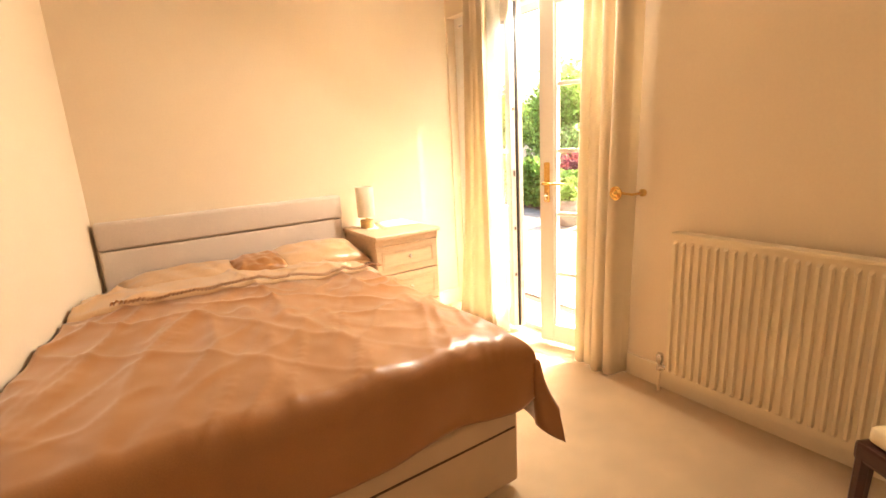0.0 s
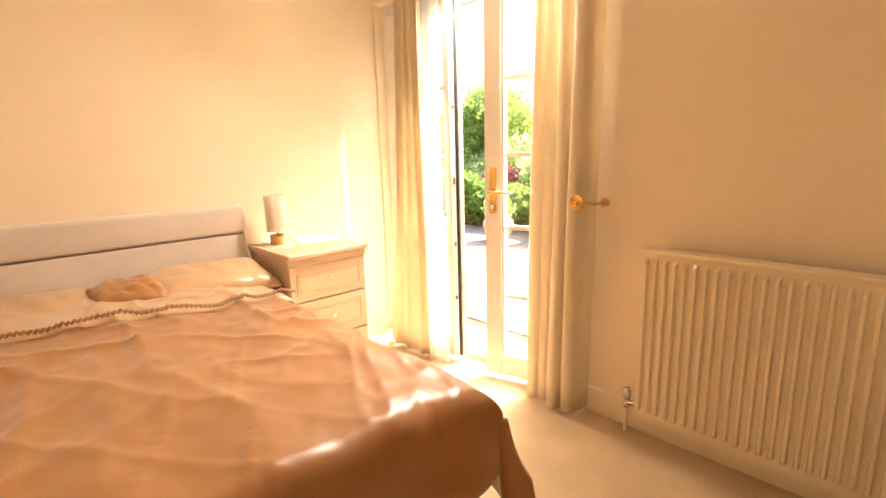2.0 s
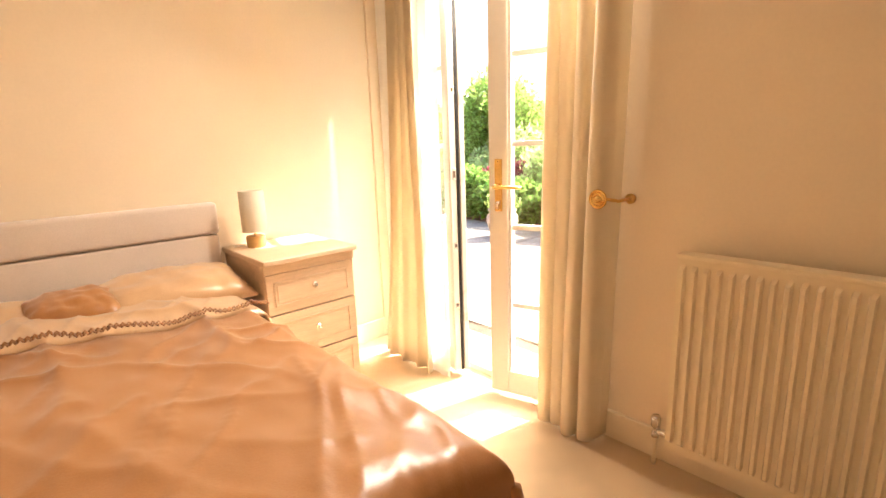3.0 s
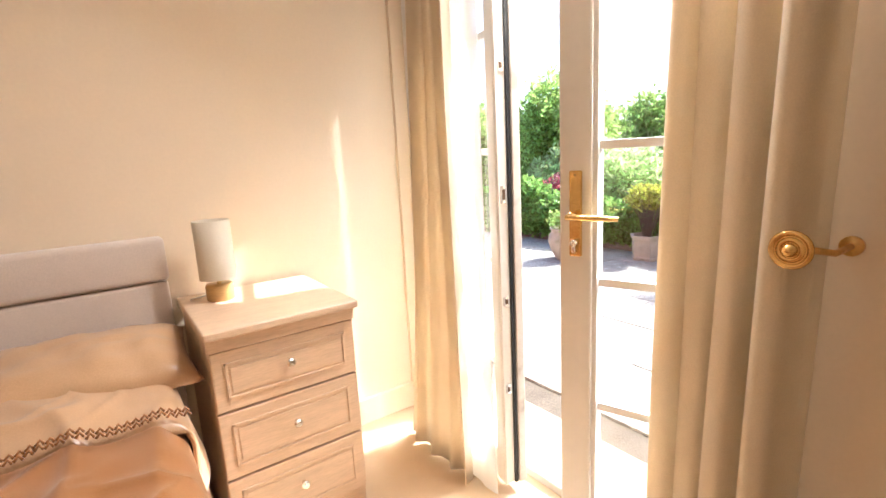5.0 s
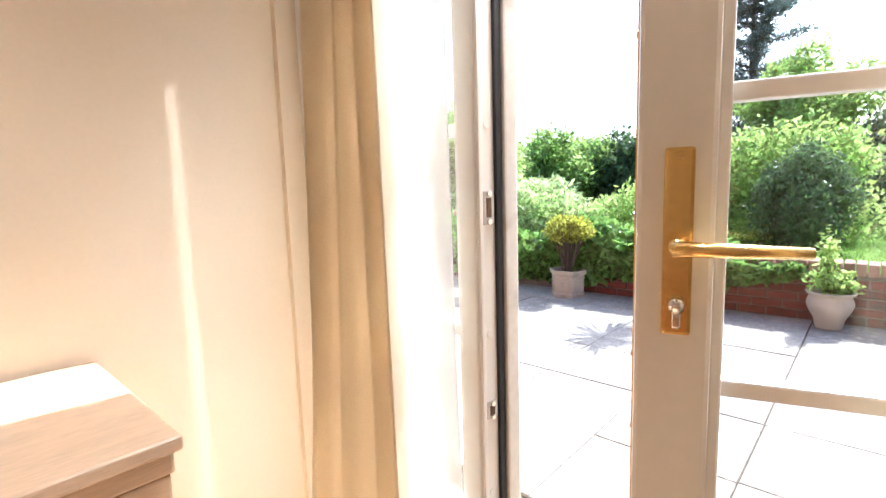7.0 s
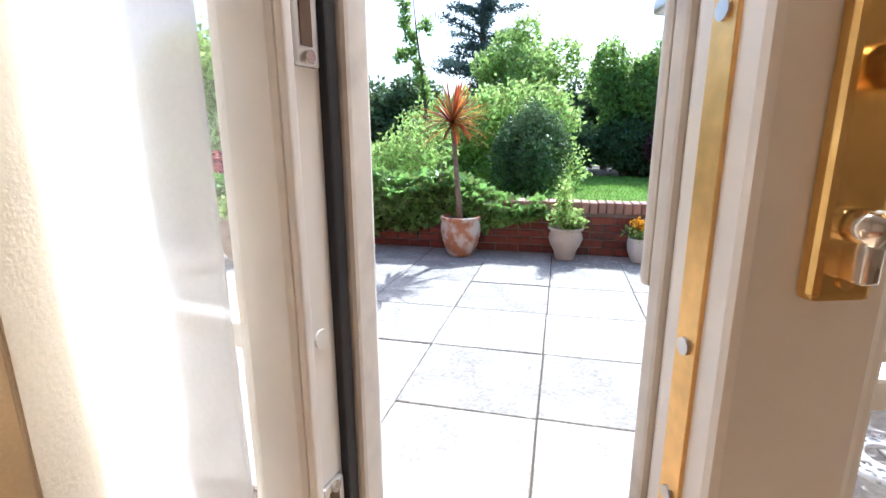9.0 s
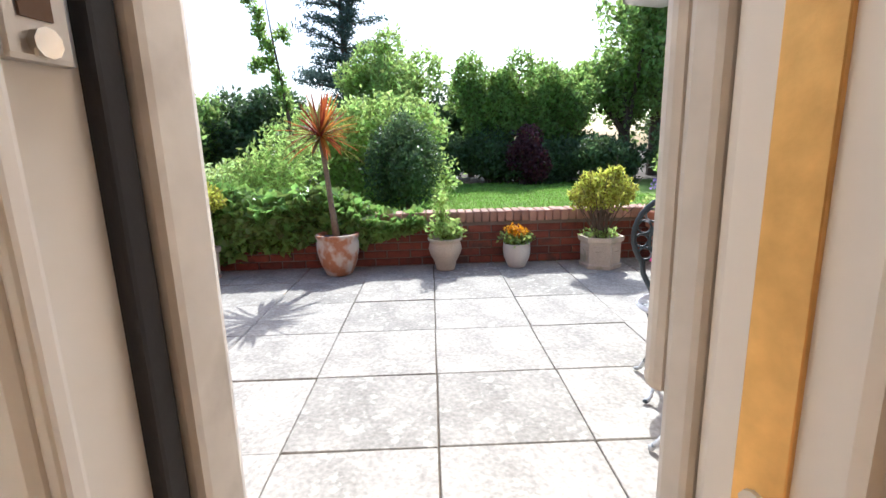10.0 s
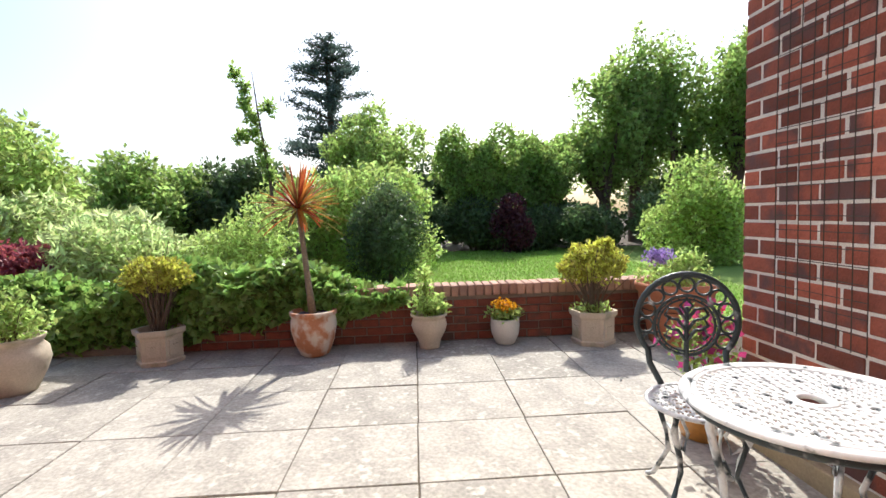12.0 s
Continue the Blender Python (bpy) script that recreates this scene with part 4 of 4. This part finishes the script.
def iron_chair(m, label):
    """Round pierced seat, arched pierced back at local +y, four curved legs."""
    c = empty("garden_chair", m, label, "chair", "cast-iron chairs round the table")
    SZ = 0.40
    bm = tube(circle(0.19, 36, (0, 0, SZ)), 0.014, 8, closed=True, flat=0.7)
    tube(circle(0.04, 16, (0, 0, SZ)), 0.010, 6, bm, True)
    lattice(bm, 0.045, 0.178, SZ, 4)
    part("seat", bm, M_IRON_W, c, "pierced white seat", True)
    for k in range(4):
        part("leg", iron_leg(bmesh.new(), radians(90 * k + 45), 0.165, 0.225, SZ - 0.015, t=0.012), M_IRON_MIX, c, smooth=True)
    yb, zc = 0.195, SZ + 0.27
    part("back_frame", tube([(0.10, yb - 0.02, SZ - 0.01), (0.15, yb, SZ + 0.09)] + circle(0.20, 26, (0, yb + 0.02, zc), 'y', radians(-40), radians(220), False) + [(-0.15, yb, SZ + 0.09), (-0.10, yb - 0.02, SZ - 0.01)], 0.013, 8), M_IRON_D, c, "dark arched back frame", True)
    bm = tube(circle(0.128, 30, (0, yb + 0.02, zc - 0.02), 'y'), 0.008, 6, closed=True)
    tube(circle(0.112, 30, (0, yb + 0.02, zc - 0.02), 'y'), 0.005, 6, bm, True)
    for k in range(11):
        a = radians(-28 + 236 * k / 10)
        tube(circle(0.031, 12, (0.163 * math.cos(a), yb + 0.02, zc - 0.008 + 0.163 * math.sin(a)), 'y'), 0.006, 5, bm, True)
    for k in range(24):
        a = 2 * math.pi * k / 24
        tube([(0.112 * math.cos(a), yb + 0.02, zc - 0.02 + 0.112 * math.sin(a)), (0.128 * math.cos(a), yb + 0.02, zc - 0.02 + 0.128 * math.sin(a))], 0.004, 4, bm)
    tube([(0, yb + 0.02, SZ + 0.05), (0, yb + 0.02, zc + 0.06)], [0.012, 0.009], 6, bm)
    for s in (-1, 1):
        for q in range(3):
            z = zc - 0.09 + 0.045 * q
            tube([(0, yb + 0.02, z), (s * 0.035, yb + 0.02, z + 0.05), (s * 0.07, yb + 0.02, z + 0.055), (s * 0.085, yb + 0.02, z + 0.025), (s * 0.065, yb + 0.02, z + 0.01)], [0.008, 0.008, 0.007, 0.007, 0.010], 6, bm)
        tube([(0, yb + 0.02, zc + 0.03), (s * 0.025, yb + 0.02, zc + 0.065), (0, yb + 0.02, zc + 0.095)], 0.007, 6, bm)
    part("back_tracery", bm, M_IRON_D, c, "dark floral tracery", True)
    return c


iron_chair(pose(1.75, -1.97, PZ, rz=-106), "white chipped cast-iron chair with dark arched tracery back")
iron_chair(pose(0.80, -2.10, PZ, rz=118), "white chipped cast-iron chair pushed in at the table")

# ---- ivy on the garden wall ----
rng = np.random.default_rng(77)
n = 24000
yy = rng.uniform(-0.75, 5.0, n)
topz = 0.40 + 0.10 * np.sin(yy * 2.1) + 0.07 * np.sin(yy * 5.3 + 1) + np.clip(yy, 0, 2) * 0.04
botz = np.where(yy > 0.75, -0.08, 0.28 - 0.22 * np.clip(yy + 0.75, 0, 1.75) / 1.75 + 0.05 * np.sin(yy * 7))
botz = np.where(yy > 1.0, -0.08, np.maximum(botz - 0.05, 0.05))
u = rng.random(n)
zz = botz + (topz - botz) * u ** 0.75
bul = 0.16 * np.sin(np.pi * np.clip((zz + 0.1) / 0.75, 0, 1)) + 0.05 * np.sin(yy * 6 + zz * 9)
xx = WX + 0.03 - bul * rng.uniform(0.3, 1.0, n)
over = rng.random(n) < 0.35
xx = np.where(over, WX + rng.uniform(0, 0.35, n), xx)
zz = np.where(over, topz + rng.uniform(-0.05, 0.10, n), zz)
tagged(new("ivy", leaves("ivy", np.stack([xx, yy, zz], 1), 0.088, L_IVY, rng, 1.2, 0.1, 0.8)), "glossy ivy hanging over the patio wall", "ivy", kind="stuff")

# ---- shrubs and trees, near to far ----
GZ = PZ - 0.05
bush("willow_shrub", 6.3, 2.6, GZ, (1.0, 1.25, 0.72), 9000, 0.125, L_PALE, "pale silvery willow shrub behind the wall", seed=41, blobs=18, aspect=2.7, share=0.38)
bush("willow_shrub", 6.6, 4.4, GZ, (1.1, 1.3, 0.80), 9000, 0.125, L_PALE, "pale silvery willow shrub behind the wall", seed=42, blobs=18, aspect=2.7, share=0.38)
bush("willow_shrub", 5.8, 1.25, GZ, (0.8, 0.85, 0.75), 9000, 0.075, L_LIGHT, "light green shrub behind the wall", seed=43, blobs=10, aspect=2.6)
bush("red_maple", 5.25, 3.6, GZ, (0.5, 0.62, 0.60), 5500, 0.075, L_RED, "crimson-leaved shrub beside the willow", seed=44, blobs=10)
bush("tall_shrub", 7.4, 5.2, GZ, (1.2, 1.2, 1.6), 15000, 0.11, L_LIGHT, "tall bright green shrub", seed=45, blobs=14, trunk=0.2)
bush("clipped_yew", 8.2, -0.46, GZ, (0.75, 0.68, 0.95), 13000, 0.07, L_DARK, "dark rounded evergreen bush on the lawn edge", seed=46, blobs=16, share=0.45)
bush("spreading_shrub", 10.0, 0.35, GZ, (1.3, 1.9, 1.15), 17000, 0.12, L_LIGHT, "light green spreading shrub behind the yew", seed=47, blobs=14)
for k, (x, y, rx, ry, rz, m) in enumerate(((11.5, 5.2, 1.3, 1.7, 1.25, L_MID), (11.8, 7.8, 1.3, 1.8, 1.25, L_MID), (12, 10.4, 1.4, 2.0, 1.4, L_MID), (12.5, 3.4, 1.2, 1.5, 1.3, L_DARK), (9.5, 10.5, 1.3, 1.6, 1.5, L_LIGHT))):
    bush("hedge_tree", x, y, GZ, (rx, ry, rz), 11000, 0.15, m, "broad green hedgerow tree", "tree", 50 + k, 24, 0.3, 0.06, share=0.34)
bush("birch", 15.0, -2.9, GZ, (1.2, 1.35, 1.75), 14000, 0.15, L_MID, "green tree with an open crown", "tree", 61, 26, 0.6, 0.09, share=0.32)
bush("purple_plum", 13.5, -3.5, GZ, (0.7, 0.75, 0.85), 6000, 0.10, L_PURPLE, "dark purple-leaved shrub beside the lawn", seed=62)
bush("leafy_tree", 16.5, 0.4, GZ, (1.7, 1.9, 2.0), 16000, 0.16, L_LIGHT, "bright green leafy tree", "tree", 63, 28, 1.1, 0.12, share=0.32)
bush("leafy_tree", 16.0, -5.0, GZ, (1.3, 1.5, 1.7), 14000, 0.15, L_MID, "green tree at the lawn's end", "tree", 64, 26, 0.6, 0.1, share=0.32)
for k, (x, y, rz) in enumerate(((17.5, -5.8, 1.5), (16.5, -7.6, 2.6), (17, -8.9, 3.3), (17, -10.4, 3.6), (16.5, -12.4, 3.2), (15, -13.6, 3.0))):
    bush("tall_tree", x, y, GZ, (1.55, 1.55, rz), 7500, 0.20, L_MID, "tall green tree at the garden's end", "tree", 70 + k, 30, 1.2, 0.16, share=0.30)
bush("laurel", 9.2, -6.5, GZ, (0.95, 0.95, 1.08), 12000, 0.10, L_LIGHT, "rounded light green laurel beside the lawn", seed=80, blobs=14)
for k, (x, y) in enumerate(((14.2, -4.2), (13.6, -5.9), (14.6, -2.6), (15.2, 0.9), (12.8, -7.8), (14.4, -1.0), (13.2, -9.6), (13.5, -11.6), (16.5, -4.0), (17.5, -5.8))):
    bush("dark_shrub", x, y, GZ, (1.0, 1.35, 0.85), 8000, 0.13, L_DARK, "dark shady shrub under the trees", seed=84 + k, blobs=10)
for k, (x, y) in enumerate(((18.5, 1), (19, -2.5), (19, 5), (18.5, 9), (19, -12), (18, 13))):
    bush("back_tree", x, y, GZ, (1.6, 2.2, 1.5), 9000, 0.2, L_DARK, "dark tree behind the garden", "tree", 100 + k, 12, 0.3, 0.1)

# conifer with level tiers
con = empty("conifer", Matrix.Translation((21.5, 2.6, GZ)), "dark blue-green conifer with level branches", "tree")
part("trunk", tube([(0, 0, 0), (0, 0, 5), (0, 0.1, 9.0)], [0.25, 0.15, 0.03], 10), M_BARK, con)
rng = np.random.default_rng(120)
pts, limbs = [], bmesh.new()
for k in range(70):
    z = rng.uniform(3.0, 8.9)
    Lb = (0.4 + 1.9 * min(1, (9.4 - z) / 3.2)) * rng.uniform(0.55, 1.1)
    a = rng.uniform(0, 6.28)
    e = np.array((math.cos(a) * Lb, math.sin(a) * Lb, 0.25 * Lb - 0.12))
    tube([(0, 0, z), tuple(np.array((0, 0, z)) + e * 0.6), tuple(np.array((0, 0, z)) + e)], [0.05, 0.03, 0.01], 5, limbs)
    m_ = int(150 * Lb)
    t_ = rng.random(m_) ** 0.7
    pts.append(np.array((0, 0, z)) + e * t_[:, None] + rng.normal(size=(m_, 3)) * np.array((0.16, 0.16, 0.07)))
part("limbs", limbs, M_BARK, con)
ob = new("needles", leaves("needles", np.concatenate(pts), 0.2, L_CONIF, rng, 3.5))
ob.parent = con
# slender climbing shoot
sh = empty("sapling", Matrix.Translation((9.0, 1.62, GZ + 0.1)), "slender leggy sapling rising over the shrubs", "tree")
part("trunk", tube([(0, 0, 0), (0, 0.1, 1.8), (0, 0.25, 3.0), (0.0, 0.32, 3.75)], [0.04, 0.03, 0.018, 0.006], 8), M_BARK, sh)
blob = B(*[(0.0, 0.1 + 0.07 * k + 0.05 * math.sin(3 * k), 1.9 + 0.26 * k, 0.10, 0.12, 0.15) for k in range(8)], (0, 0.55, 2.6, 0.12, 0.18, 0.13), (0, 0.05, 3.1, 0.1, 0.14, 0.14))
ob = new("crown", leaves("crown", crown_points(rng, blob, 1300, 0.8), 0.10, L_MID, rng))
ob.parent = sh

# ---- brick projection ----
BY0, BXE = -2.52, 2.30
bw = tagged(new("wall_projection"), "red brick wall of the projecting house wing with pale mortar", "wall", kind="structure")
part("core", box(XO + 0.02, BXE - 0.008, BY0 - 0.4, BY0 - 0.0035, -0.045, 3.25), M_MORTAR, bw)
part("plinth", box(XO + 0.02, BXE + 0.03, BY0 - 0.4, BY0 + 0.055, PZ - 0.05, -0.043, 0.006), M_RENDER, bw, "yellowed cement plinth")
wire = bmesh.new()
for k in range(8):
    x = 1.62 + 0.064 * k
    tube([(x, BY0 + 0.012, 0.45), (x + 0.006, BY0 + 0.016, 1.3), (x, BY0 + 0.012, 2.6)], 0.0020, 4, wire)
for k in range(34):
    z = 0.46 + 0.063 * k
    tube([(1.62, BY0 + 0.014, z), (2.07, BY0 + 0.014, z + 0.004)], 0.0019, 4, wire)
single("trellis_mesh", wire, M_WIRE, "fine rusty wire plant mesh on the brick wall", "trellis")


def piece_mesh(name, sx, sy, sz, bevel, material, dome=0.0):
    bm = box(-sx / 2, sx / 2, -sy / 2, sy / 2, -sz / 2, sz / 2, bevel, 1)
    return link_mesh(name, bm, material)


def piece(name, me, parent, loc, rot=(0, 0, 0)):
    ob = new(name, me)
    ob.location, ob.rotation_euler = loc, rot
    ob.parent = parent
    return ob


# bricks of the projection: stretchers with half bricks at the corner
CH, BL, J = 0.0815, 0.225, 0.013
full = piece_mesh("brick", BL - J, 0.10, CH - J, 0.004, M_BRICK)
half = piece_mesh("brick", BL / 2 - J, 0.10, CH - J, 0.004, M_BRICK)
rnd = random.Random(4)
for c in range(40):
    z = -0.041 + CH * (c + 0.5)
    x = BXE
    first = c % 2 == 0
    while x > 0.75:
        ln = BL / 2 if first else BL
        me = half if first else full
        piece("brick", me, bw, (x - ln / 2 + J / 2, BY0 - 0.05 + rnd.uniform(-0.0025, 0.003), z + rnd.uniform(-0.0015, 0.0015)), (0, rnd.uniform(-0.006, 0.006), rnd.uniform(-0.006, 0.006)))
        x -= ln
        first = False
        if z > 2.3 and x < 1.6:
            break
# bricks and coping of the low wall
lf = piece_mesh("brick", 0.09, 0.213, 0.063, 0.004, M_BRICK_LOW)
cp = piece_mesh("coping_brick", 0.235, 0.066, 0.10, 0.006, M_COPING)
for c in range(5):
    for k in range(22):
        y = -3.35 + 0.225 * (k + 0.5 * (c % 2))
        piece("brick", lf, lw, (WX + 0.045 + rnd.uniform(-0.003, 0.003), y, PZ + 0.04 + 0.075 * c))
for k in range(60):
    piece("coping_brick", cp, lw, (WX + 0.112, -3.36 + 0.076 * k, WT + 0.051 + rnd.uniform(-0.003, 0.003)), (rnd.uniform(-0.01, 0.01), 0, 0))

# patio slabs
pv = tagged(new("pavement"), "pale weathered concrete slab patio", "patio", kind="structure")
part("bed", box(XO, WX + 0.02, -3.4, 6.0, PZ - 0.09, PZ - 0.016), M_JOINT, pv, "dark joint dirt")
sm = piece_mesh("slab", 0.5945, 0.5945, 0.05, 0.003, M_SLAB)
for i in range(-3, 4):
    for j in range(-5, 11):
        x, y = 2.00 + 0.6 * i + 0.3, -0.87 + 0.6 * j + 0.3
        if not (XO + 0.1 < x < WX + 0.2 and -3.5 < y < 5.9):
            continue
        piece("slab", sm, pv, (x + rnd.uniform(-0.004, 0.004), y + rnd.uniform(-0.004, 0.004), PZ - 0.025 + rnd.uniform(-0.003, 0.003)), (rnd.uniform(-0.003, 0.003), rnd.uniform(-0.003, 0.003), rnd.uniform(-0.006, 0.006)))
